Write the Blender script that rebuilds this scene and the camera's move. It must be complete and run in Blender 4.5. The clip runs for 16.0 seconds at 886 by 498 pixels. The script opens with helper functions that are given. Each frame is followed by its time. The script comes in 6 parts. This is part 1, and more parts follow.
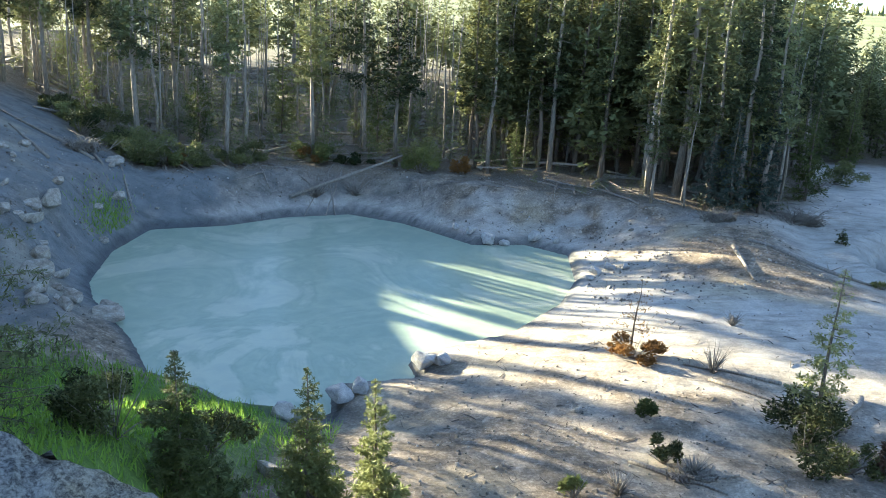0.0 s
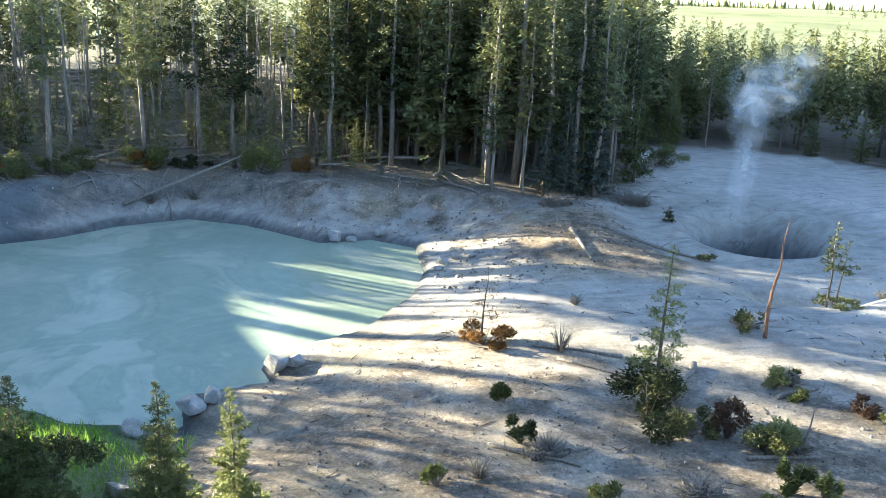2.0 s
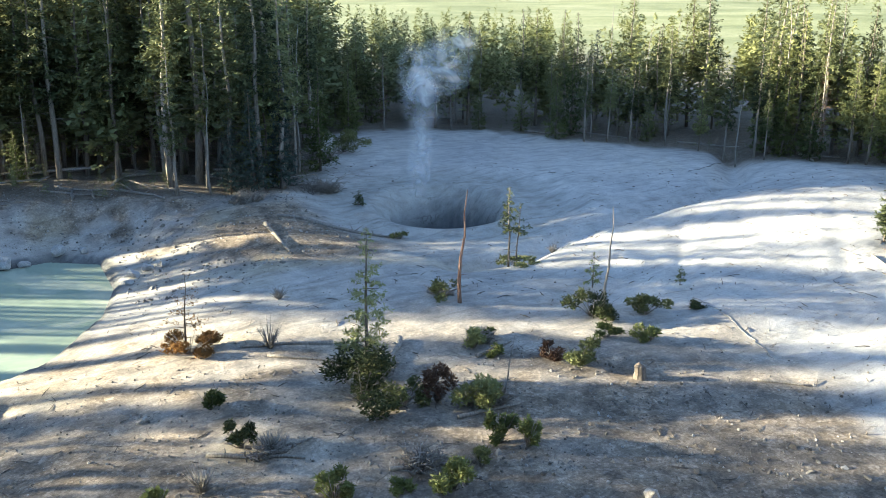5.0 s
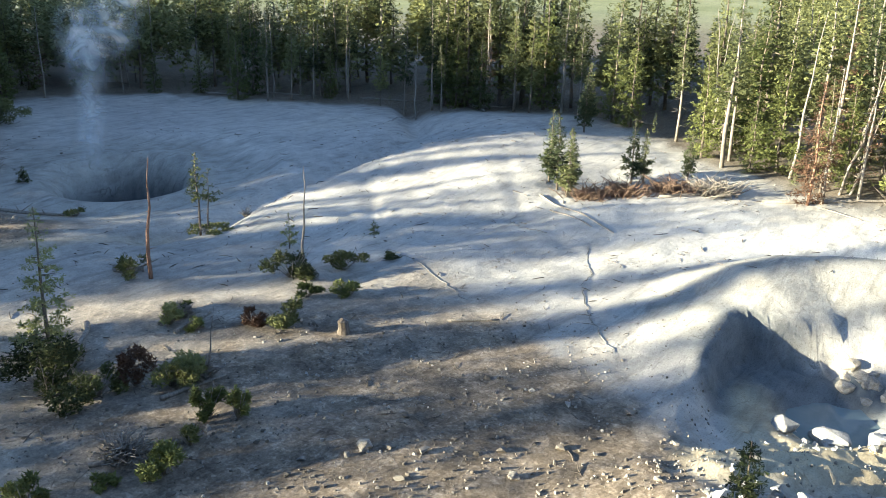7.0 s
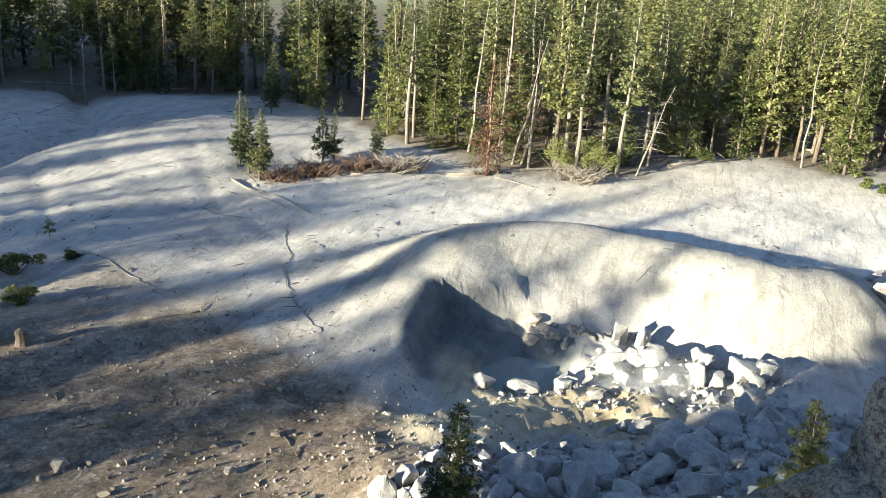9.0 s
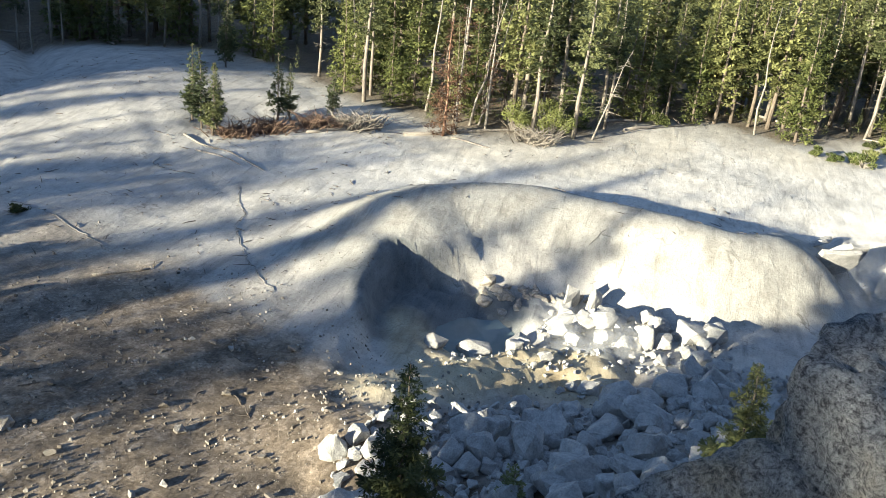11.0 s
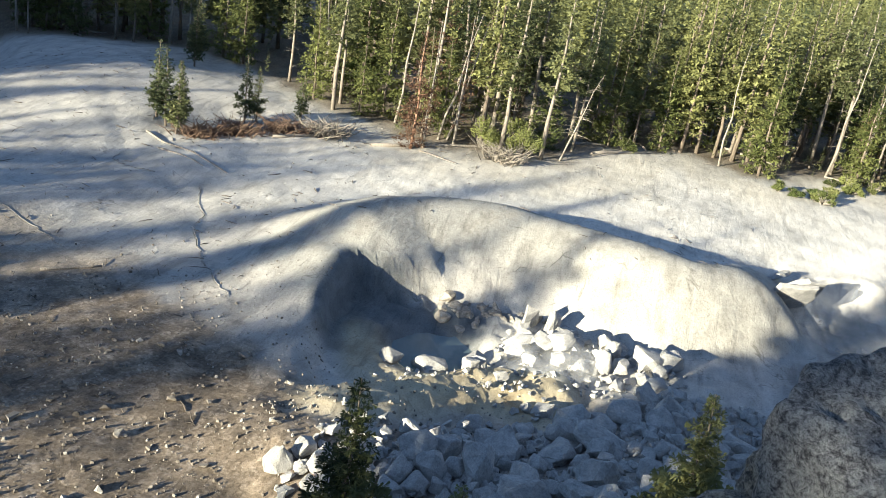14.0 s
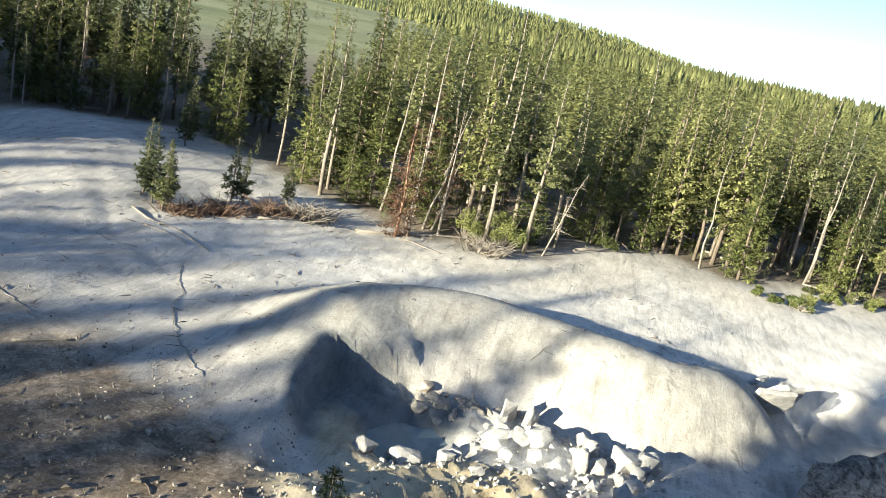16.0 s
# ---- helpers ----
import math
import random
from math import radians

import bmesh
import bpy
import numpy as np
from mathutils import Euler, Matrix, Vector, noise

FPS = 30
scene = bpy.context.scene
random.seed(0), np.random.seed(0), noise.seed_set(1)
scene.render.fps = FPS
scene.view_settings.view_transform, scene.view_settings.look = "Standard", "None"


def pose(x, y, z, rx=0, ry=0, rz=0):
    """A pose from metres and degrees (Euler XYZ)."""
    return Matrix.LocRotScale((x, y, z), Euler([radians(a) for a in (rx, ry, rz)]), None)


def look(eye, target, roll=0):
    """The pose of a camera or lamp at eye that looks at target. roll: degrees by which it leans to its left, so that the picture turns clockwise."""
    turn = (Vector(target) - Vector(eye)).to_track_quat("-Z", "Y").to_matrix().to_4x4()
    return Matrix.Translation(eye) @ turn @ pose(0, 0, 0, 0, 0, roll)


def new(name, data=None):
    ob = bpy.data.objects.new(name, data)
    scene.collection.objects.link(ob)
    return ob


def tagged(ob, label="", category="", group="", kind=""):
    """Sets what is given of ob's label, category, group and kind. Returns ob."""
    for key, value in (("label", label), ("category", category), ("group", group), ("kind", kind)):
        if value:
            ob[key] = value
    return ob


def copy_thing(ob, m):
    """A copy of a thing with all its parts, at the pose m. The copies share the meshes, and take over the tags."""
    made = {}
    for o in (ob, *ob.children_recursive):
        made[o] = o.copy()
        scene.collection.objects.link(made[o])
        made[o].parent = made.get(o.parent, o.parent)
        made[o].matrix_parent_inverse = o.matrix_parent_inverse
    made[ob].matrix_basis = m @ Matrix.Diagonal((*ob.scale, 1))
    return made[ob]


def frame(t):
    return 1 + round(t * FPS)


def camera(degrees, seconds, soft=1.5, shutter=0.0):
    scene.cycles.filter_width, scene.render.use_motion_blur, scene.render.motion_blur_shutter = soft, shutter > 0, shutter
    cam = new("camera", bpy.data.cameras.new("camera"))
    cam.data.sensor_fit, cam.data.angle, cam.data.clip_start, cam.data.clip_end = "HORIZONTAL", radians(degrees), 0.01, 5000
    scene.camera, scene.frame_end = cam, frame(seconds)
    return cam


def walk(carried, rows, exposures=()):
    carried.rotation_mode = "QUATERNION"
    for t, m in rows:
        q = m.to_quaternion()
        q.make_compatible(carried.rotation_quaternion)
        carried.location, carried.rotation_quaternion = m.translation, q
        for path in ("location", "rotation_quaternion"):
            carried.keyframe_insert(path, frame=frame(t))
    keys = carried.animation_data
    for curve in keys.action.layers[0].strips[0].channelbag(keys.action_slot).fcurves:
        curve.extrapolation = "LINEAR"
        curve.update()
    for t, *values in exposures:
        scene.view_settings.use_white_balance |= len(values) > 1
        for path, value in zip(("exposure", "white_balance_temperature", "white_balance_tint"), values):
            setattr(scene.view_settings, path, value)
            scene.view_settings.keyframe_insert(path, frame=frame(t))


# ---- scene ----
cam = camera(54.04, 16.0, soft=0.9)
PATH = [
    (0.0, 0.000, 0.000, 14.000, 73.679, -2.953, 0.864),
    (0.5, -0.005, -0.007, 14.016, 73.719, -2.715, -1.539),
    (1.0, -0.020, -0.007, 14.009, 73.872, -2.744, -4.446),
    (1.5, -0.034, -0.010, 14.010, 74.004, -2.843, -6.846),
    (2.0, -0.041, -0.020, 14.019, 73.850, -2.369, -9.802),
    (2.5, -0.050, 0.019, 14.003, 73.361, -2.217, -12.891),
    (3.0, -0.068, 0.025, 14.004, 73.175, -2.064, -16.188),
    (3.5, -0.058, 0.018, 14.011, 73.265, -1.958, -20.344),
    (3.7, -0.054, 0.008, 14.024, 73.440, -1.760, -21.708),
    (5.8, 0.127, -0.117, 14.057, 73.320, -1.428, -37.481),
    (6.0, 0.142, -0.117, 14.060, 73.136, -1.962, -39.455),
    (6.5, 0.167, -0.080, 14.070, 72.354, -1.945, -45.751),
    (7.0, 0.226, 0.015, 14.059, 71.479, -1.404, -51.190),
    (7.5, 0.266, 0.086, 14.045, 71.542, -1.353, -57.301),
    (8.0, 0.317, 0.145, 14.045, 71.485, -1.645, -62.562),
    (8.5, 0.341, 0.178, 14.045, 70.981, -2.596, -68.021),
    (9.0, 0.347, 0.219, 14.018, 71.115, -3.541, -71.443),
    (9.5, 0.327, 0.268, 14.027, 71.863, -4.228, -72.721),
    (10.0, 0.339, 0.266, 14.027, 71.132, -4.031, -72.936),
    (10.2, 0.354, 0.257, 14.035, 70.520, -4.421, -73.149),
    (12.3, 0.484, -0.019, 14.062, 66.164, -5.028, -72.719),
    (12.5, 0.500, -0.031, 14.061, 66.169, -4.502, -71.306),
    (13.0, 0.601, 0.096, 14.002, 67.787, -3.432, -70.582),
    (13.5, 0.694, 0.152, 13.938, 68.853, -7.209, -70.376),
    (14.0, 0.750, 0.177, 13.918, 69.736, -9.132, -75.002),
    (14.5, 0.763, 0.199, 13.937, 70.855, -9.221, -79.003),
    (15.0, 0.762, 0.207, 13.946, 72.704, -8.833, -79.103),
    (15.5, 0.764, 0.258, 13.872, 74.797, -12.186, -77.044),
    (16.0, 0.779, 0.240, 13.854, 75.772, -12.053, -75.451),
]
EXPOSURES = [(0.0, 3.34, 6650, 4), (3.5, 3.32, 6650, 4), (6.0, 2.72, 6600, 5), (7.0, 2.48, 6550, 5), (9.0, 1.92, 6450, 7), (16.0, 1.84, 6450, 7)]
walk(cam, [(t, pose(x, y, z, rx, ry, rz)) for t, x, y, z, rx, ry, rz in PATH], EXPOSURES)

# ---- light ----
SUN_EL, SUN_AZ = 11.5, 147.0          # degrees; azimuth counted from +x towards +y
sun_dir = Vector((math.cos(radians(SUN_EL)) * math.cos(radians(SUN_AZ)),
                  math.cos(radians(SUN_EL)) * math.sin(radians(SUN_AZ)), math.sin(radians(SUN_EL))))
sun_data = bpy.data.lights.new("sun", "SUN")
sun_data.energy, sun_data.angle, sun_data.color = 4.8, radians(0.53), (0.97, 0.88, 0.68)
sun = new("sun", sun_data)
sun.matrix_world = look(sun_dir * 200, (0, 0, 0))

world = bpy.data.worlds.new("sky")
world.use_nodes = True
scene.world = world
wn = world.node_tree.nodes
sky = wn.new("ShaderNodeTexSky")
sky.sky_type, sky.sun_disc = "NISHITA", False
sky.sun_elevation, sky.sun_rotation = radians(SUN_EL), radians(90 - SUN_AZ)
sky.altitude, sky.air_density, sky.dust_density, sky.ozone_density = 2300, 0.75, 0.05, 1.8
wn["Background"].inputs[1].default_value = 0.074
wl = world.node_tree.links
around, flat, veil = wn.new("ShaderNodeTexCoord"), wn.new("ShaderNodeMapping"), wn.new("ShaderNodeTexNoise")
flat.inputs["Scale"].default_value = (1, 1, 4)
veil.inputs["Scale"].default_value, veil.inputs["Detail"].default_value, veil.inputs["Roughness"].default_value = 2.6, 7, 0.55
wl.new(around.outputs["Generated"], flat.inputs[0])
wl.new(flat.outputs[0], veil.inputs["Vector"])
cover = wn.new("ShaderNodeValToRGB")
cover.color_ramp.elements[0].position, cover.color_ramp.elements[0].color = 0.52, (0, 0, 0, 1)
cover.color_ramp.elements[1].position, cover.color_ramp.elements[1].color = 0.72, (0.6, 0.6, 0.6, 1)
wl.new(veil.outputs[0], cover.inputs[0])
cloudy = wn.new("ShaderNodeMix")
cloudy.data_type = "RGBA"
cloudy.inputs[7].default_value = (3.2, 3.5, 4.0, 1)
wl.new(cover.outputs[0], cloudy.inputs[0])
wl.new(sky.outputs[0], cloudy.inputs[6])
wl.new(cloudy.outputs[2], wn["Background"].inputs[0])


# ---- materials ----
def mat(name, rough=0.9):
    m = bpy.data.materials.new(name)
    m.use_nodes = True
    bsdf = m.node_tree.nodes["Principled BSDF"]
    bsdf.inputs["Roughness"].default_value = rough
    bsdf.inputs["Specular IOR Level"].default_value = 0.25
    return m, m.node_tree.nodes, m.node_tree.links, bsdf


def ramp(nodes, stops):
    r = nodes.new("ShaderNodeValToRGB")
    el = r.color_ramp.elements
    while len(el) < len(stops):
        el.new(0.5)
    for e, (p, c) in zip(el, stops):
        e.position, e.color = p, (*c, 1)
    return r


def noise_tex(nodes, links, scale, detail=6, rough=0.6, coord=None, distort=0.0):
    n = nodes.new("ShaderNodeTexNoise")
    n.inputs["Scale"].default_value, n.inputs["Detail"].default_value = scale, detail
    n.inputs["Roughness"].default_value, n.inputs["Distortion"].default_value = rough, distort
    if coord is not None:
        links.new(coord, n.inputs["Vector"])
    return n


def mix(nodes, links, fac, a, b, blend="MIX"):
    m = nodes.new("ShaderNodeMix")
    m.data_type, m.blend_type = "RGBA", blend
    for sock, v in ((m.inputs[0], fac), (m.inputs[6], a), (m.inputs[7], b)):
        if hasattr(v, "is_linked"):
            links.new(v, sock)
        elif isinstance(v, tuple):
            sock.default_value = (*v, 1)
        else:
            sock.default_value = v
    return m.outputs[2]


def bump(nodes, links, bsdf, height, strength, distance):
    b = nodes.new("ShaderNodeBump")
    b.inputs["Strength"].default_value, b.inputs["Distance"].default_value = strength, distance
    links.new(height, b.inputs["Height"])
    links.new(b.outputs[0], bsdf.inputs["Normal"])


def bark(name, a, b, scale=6):
    m, n, l, p = mat(name, 0.95)
    co = n.new("ShaderNodeTexCoord")
    mp = n.new("ShaderNodeMapping")
    mp.inputs["Scale"].default_value = (3, 3, 0.5)
    l.new(co.outputs["Object"], mp.inputs[0])
    t = noise_tex(n, l, scale, coord=mp.outputs[0])
    r = ramp(n, [(0.3, a), (0.7, b)])
    l.new(t.outputs[0], r.inputs[0])
    l.new(r.outputs[0], p.inputs["Base Color"])
    bump(n, l, p, t.outputs[0], 0.6, 0.03)
    return m


def needles(name, dark, light, through_light=0.25):
    """Needle foliage: varies from tree to tree and from tuft to tuft, and lets some light through."""
    m, n, l, p = mat(name, 0.7)
    info, geo = n.new("ShaderNodeObjectInfo"), n.new("ShaderNodeNewGeometry")
    add = n.new("ShaderNodeMath")
    add.operation = "MULTIPLY_ADD"
    l.new(info.outputs["Random"], add.inputs[0])
    add.inputs[1].default_value = 0.75
    sc = n.new("ShaderNodeMath")
    sc.operation = "MULTIPLY"
    l.new(geo.outputs["Random Per Island"], sc.inputs[0])
    sc.inputs[1].default_value = 0.25
    l.new(sc.outputs[0], add.inputs[2])
    geo2 = n.new("ShaderNodeNewGeometry")
    broad = noise_tex(n, l, 0.35, 2, 0.5, geo2.outputs["Position"])
    spread = n.new("ShaderNodeMath")
    spread.operation = "MULTIPLY_ADD"
    l.new(broad.outputs[0], spread.inputs[0])
    spread.inputs[1].default_value = 1.0
    spread.inputs[2].default_value = -0.5
    total = n.new("ShaderNodeMath")
    l.new(add.outputs[0], total.inputs[0])
    l.new(spread.outputs[0], total.inputs[1])
    r = ramp(n, [(0.1, dark), (0.9, light)])
    l.new(total.outputs[0], r.inputs[0])
    l.new(r.outputs[0], p.inputs["Base Color"])
    tr = n.new("ShaderNodeBsdfTranslucent")
    l.new(r.outputs[0], tr.inputs[0])
    mx = n.new("ShaderNodeMixShader")
    mx.inputs[0].default_value = through_light
    out = n["Material Output"]
    l.new(p.outputs[0], mx.inputs[1])
    l.new(tr.outputs[0], mx.inputs[2])
    l.new(mx.outputs[0], out.inputs[0])
    return m


BARK = bark("grey_brown_bark", (0.09, 0.072, 0.057), (0.26, 0.215, 0.172))
PALEBARK = bark("pale_grey_bark", (0.14, 0.12, 0.10), (0.36, 0.315, 0.265))
DEADWOOD = bark("weathered_grey_wood", (0.15, 0.13, 0.113), (0.38, 0.345, 0.30))
REDWOOD = bark("peeling_red_brown_wood", (0.16, 0.07, 0.045), (0.42, 0.27, 0.19))
NEEDLE = needles("pine_needles", (0.03, 0.042, 0.016), (0.285, 0.295, 0.118), 0.16)
NEEDLE_YOUNG = needles("young_pine_needles", (0.06, 0.082, 0.026), (0.235, 0.255, 0.09), 0.24)
# Blue-grey cast of haze and shade, put into the needle colour.
NEEDLE_HAZED = needles("haze_blue_needles", (0.055, 0.075, 0.06), (0.12, 0.15, 0.12))
NEEDLE_RED = needles("rust_brown_dead_needles", (0.09, 0.05, 0.033), (0.20, 0.12, 0.08))
NEEDLE_GREY = needles("grey_green_needles", (0.04, 0.054, 0.025), (0.23, 0.245, 0.112), 0.18)
NEEDLE_DARK = needles("dark_olive_needles", (0.036, 0.05, 0.027), (0.13, 0.15, 0.07), 0.2)
NEEDLE_ORANGE = needles("orange_brown_dry_needles", (0.14, 0.07, 0.02), (0.32, 0.17, 0.06))
GRASSM = needles("green_grass_blades", (0.13, 0.25, 0.04), (0.30, 0.45, 0.08), 0.4)
BRUSHWOOD = bark("dark_red_brown_brushwood", (0.07, 0.045, 0.035), (0.22, 0.15, 0.11))


def ground_material():
    """Pale siliceous soil with gravel, grass, duff and meadow patches set by the soil layers of the terrain."""
    m, n, l, p = mat("pale_thermal_soil", 0.92)
    co = n.new("ShaderNodeTexCoord").outputs["Object"]
    big, mid, fine = noise_tex(n, l, 0.12, 5, coord=co), noise_tex(n, l, 1.1, 8, 0.65, co), noise_tex(n, l, 9, 6, 0.7, co)
    pale = ramp(n, [(0.3, (0.43, 0.414, 0.387)), (0.5, (0.54, 0.523, 0.49)), (0.7, (0.64, 0.62, 0.583))])
    l.new(mid.outputs[0], pale.inputs[0])
    streak = ramp(n, [(0.35, (0.82, 0.82, 0.84)), (0.6, (1, 1, 1)), (0.8, (1.0, 0.95, 0.86))])
    l.new(big.outputs[0], streak.inputs[0])
    col = mix(n, l, 1.0, pale.outputs[0], streak.outputs[0], "MULTIPLY")

    def layer(name):
        a = n.new("ShaderNodeAttribute")
        a.attribute_name = name
        return a

    soil, cover, crust = layer("soil"), layer("cover"), layer("crust")
    white = ramp(n, [(0.30, (0.30, 0.288, 0.262)), (0.5, (0.40, 0.389, 0.36)), (0.70, (0.47, 0.46, 0.425))])
    l.new(mid.outputs[0], white.inputs[0])
    col = mix(n, l, crust.outputs["Fac"], col, white.outputs[0])
    bright = ramp(n, [(0.3, (0.60, 0.575, 0.53)), (0.5, (0.70, 0.68, 0.64)), (0.7, (0.78, 0.76, 0.72))])
    l.new(mid.outputs[0], bright.inputs[0])
    col = mix(n, l, layer("sinter").outputs["Fac"], col, bright.outputs[0])
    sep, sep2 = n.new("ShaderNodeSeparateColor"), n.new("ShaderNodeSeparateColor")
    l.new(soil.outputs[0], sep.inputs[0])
    l.new(cover.outputs[0], sep2.inputs[0])
    cells, warp = [], noise_tex(n, l, 2.0, 3, 0.5, co)
    for size in (3.6, 11.0):
        v = n.new("ShaderNodeTexVoronoi")
        v.inputs["Scale"].default_value = size
        l.new(mix(n, l, 0.15, co, warp.outputs[1]), v.inputs["Vector"])
        cells.append(v)
    stony = mix(n, l, 0.5, cells[0].outputs["Color"], cells[1].outputs["Color"])
    bw = n.new("ShaderNodeRGBToBW")
    l.new(stony, bw.inputs[0])
    grit = n.new("ShaderNodeMath")
    grit.operation = "MULTIPLY_ADD"
    l.new(bw.outputs[0], grit.inputs[0])
    grit.inputs[1].default_value = 0.55
    half = n.new("ShaderNodeMath")
    half.operation = "MULTIPLY_ADD"
    l.new(fine.outputs[0], half.inputs[0])
    half.inputs[1].default_value, half.inputs[2].default_value = 0.9, -0.2
    l.new(half.outputs[0], grit.inputs[2])
    gravel = ramp(n, [(0.28, (0.13, 0.108, 0.086)), (0.48, (0.205, 0.172, 0.138)), (0.62, (0.27, 0.23, 0.19)), (0.76, (0.38, 0.335, 0.29))])
    l.new(grit.outputs[0], gravel.inputs[0])
    tone = ramp(n, [(0.36, (0.62, 0.60, 0.58)), (0.52, (1.05, 1.0, 0.94)), (0.68, (1.5, 1.42, 1.3))])
    l.new(mid.outputs[0], tone.inputs[0])
    col = mix(n, l, sep.outputs[0], col, mix(n, l, 1.0, gravel.outputs[0], tone.outputs[0], "MULTIPLY"))
    # Mud colour, also used to paint shade in the hollow and the crater.
    mud_shade = ramp(n, [(0.3, (0.13, 0.145, 0.155)), (0.7, (0.22, 0.235, 0.24))])
    l.new(mid.outputs[0], mud_shade.inputs[0])
    col = mix(n, l, sep.outputs[1], col, mud_shade.outputs[0])
    ochre = ramp(n, [(0.3, (0.44, 0.36, 0.24)), (0.7, (0.58, 0.52, 0.38))])
    l.new(mid.outputs[0], ochre.inputs[0])
    col = mix(n, l, sep.outputs[2], col, ochre.outputs[0])
    duff = ramp(n, [(0.3, (0.10, 0.082, 0.062)), (0.55, (0.22, 0.185, 0.145)), (0.72, (0.40, 0.37, 0.32))])
    l.new(fine.outputs[0], duff.inputs[0])
    col = mix(n, l, sep2.outputs[0], col, duff.outputs[0])
    grass = ramp(n, [(0.3, (0.07, 0.125, 0.025)), (0.7, (0.15, 0.23, 0.05))])
    l.new(fine.outputs[0], grass.inputs[0])
    col = mix(n, l, sep2.outputs[1], col, grass.outputs[0])
    far = noise_tex(n, l, 0.02, 8, 0.7, co)
    meadow = ramp(n, [(0.35, (0.17, 0.195, 0.095)), (0.5, (0.26, 0.28, 0.145)), (0.65, (0.34, 0.345, 0.21))])
    l.new(far.outputs[0], meadow.inputs[0])
    col = mix(n, l, sep2.outputs[2], col, meadow.outputs[0])
    # Dark tone for the wet shoreline and the crater's painted-in shade.
    col = mix(n, l, layer("wet_shade").outputs["Fac"], col, (0.045, 0.055, 0.065))
    wooded = layer("wooded")
    shade = ramp(n, [(0.4, (0.045, 0.065, 0.028)), (0.6, (0.11, 0.135, 0.055))])
    l.new(noise_tex(n, l, 0.06, 8, 0.75, co).outputs[0], shade.inputs[0])
    col = mix(n, l, wooded.outputs["Fac"], col, shade.outputs[0])
    # scuffed bands, washed fans and hairline fissures of the bare crust
    turn = n.new("ShaderNodeMapping")
    turn.inputs["Rotation"].default_value, turn.inputs["Scale"].default_value = (0, 0, 0.7), (0.5, 2.4, 1)
    l.new(co, turn.inputs[0])
    band = noise_tex(n, l, 0.8, 9, 0.68, turn.outputs[0], 0.6)
    tone2 = ramp(n, [(0.34, (0.66, 0.655, 0.65)), (0.48, (0.96, 0.955, 0.945)), (0.66, (1.10, 1.09, 1.07))])
    l.new(band.outputs[0], tone2.inputs[0])
    col = mix(n, l, 0.85, col, tone2.outputs[0], "MULTIPLY")
    speck = noise_tex(n, l, 17, 3, 0.6, co)
    dots = ramp(n, [(0.34, (0.66, 0.65, 0.64)), (0.44, (0.98, 0.98, 0.98)), (0.60, (1.02, 1.02, 1.02)), (0.70, (1.3, 1.29, 1.28))])
    l.new(speck.outputs[0], dots.inputs[0])
    col = mix(n, l, 0.75, col, dots.outputs[0], "MULTIPLY")
    vein = noise_tex(n, l, 0.33, 4, 0.55, co, 0.5)
    off, width = n.new("ShaderNodeMath"), n.new("ShaderNodeMath")
    off.operation, width.operation = "SUBTRACT", "ABSOLUTE"
    l.new(vein.outputs[0], off.inputs[0])
    off.inputs[1].default_value = 0.5
    l.new(off.outputs[0], width.inputs[0])
    line = ramp(n, [(0.0, (0.52, 0.51, 0.50)), (0.005, (0.8, 0.795, 0.79)), (0.012, (1, 1, 1))])
    l.new(width.outputs[0], line.inputs[0])
    where = ramp(n, [(0.5, (0, 0, 0)), (0.6, (1, 1, 1))])
    l.new(mid.outputs[0], where.inputs[0])
    col = mix(n, l, where.outputs[0], col, mix(n, l, 1.0, col, line.outputs[0], "MULTIPLY"))
    l.new(col, p.inputs["Base Color"])
    hsum = n.new("ShaderNodeMath")
    hsum.operation = "MULTIPLY_ADD"
    l.new(fine.outputs[0], hsum.inputs[0])
    hsum.inputs[1].default_value = 0.35
    l.new(mid.outputs[0], hsum.inputs[2])
    stones = n.new("ShaderNodeMath")
    stones.operation = "MULTIPLY"
    l.new(bw.outputs[0], stones.inputs[0])
    l.new(sep.outputs[0], stones.inputs[1])
    both = n.new("ShaderNodeMath")
    l.new(stones.outputs[0], both.inputs[0])
    rub = n.new("ShaderNodeMath")
    l.new(hsum.outputs[0], rub.inputs[0])
    l.new(band.outputs[0], rub.inputs[1])
    l.new(rub.outputs[0], both.inputs[1])
    bump(n, l, p, both.outputs[0], 0.55, 0.09)
    return m


def rock_material(name, a, b, c, scale=3.0):
    m, n, l, p = mat(name, 0.9)
    co = n.new("ShaderNodeTexCoord").outputs["Object"]
    t1, t2 = noise_tex(n, l, scale, 8, 0.65, co), noise_tex(n, l, scale * 7, 5, 0.7, co)
    r = ramp(n, [(0.32, a), (0.5, b), (0.7, c)])
    l.new(t1.outputs[0], r.inputs[0])
    sp = ramp(n, [(0.35, (0.6, 0.6, 0.6)), (0.6, (1, 1, 1))])
    l.new(t2.outputs[0], sp.inputs[0])
    col = mix(n, l, 0.8, r.outputs[0], sp.outputs[0], "MULTIPLY")
    l.new(col, p.inputs["Base Color"])
    bump(n, l, p, t2.outputs[0], 0.7, 0.05)
    return m


WHITE_ROCK = rock_material("pale_altered_rock", (0.33, 0.33, 0.32), (0.49, 0.48, 0.465), (0.62, 0.61, 0.585))


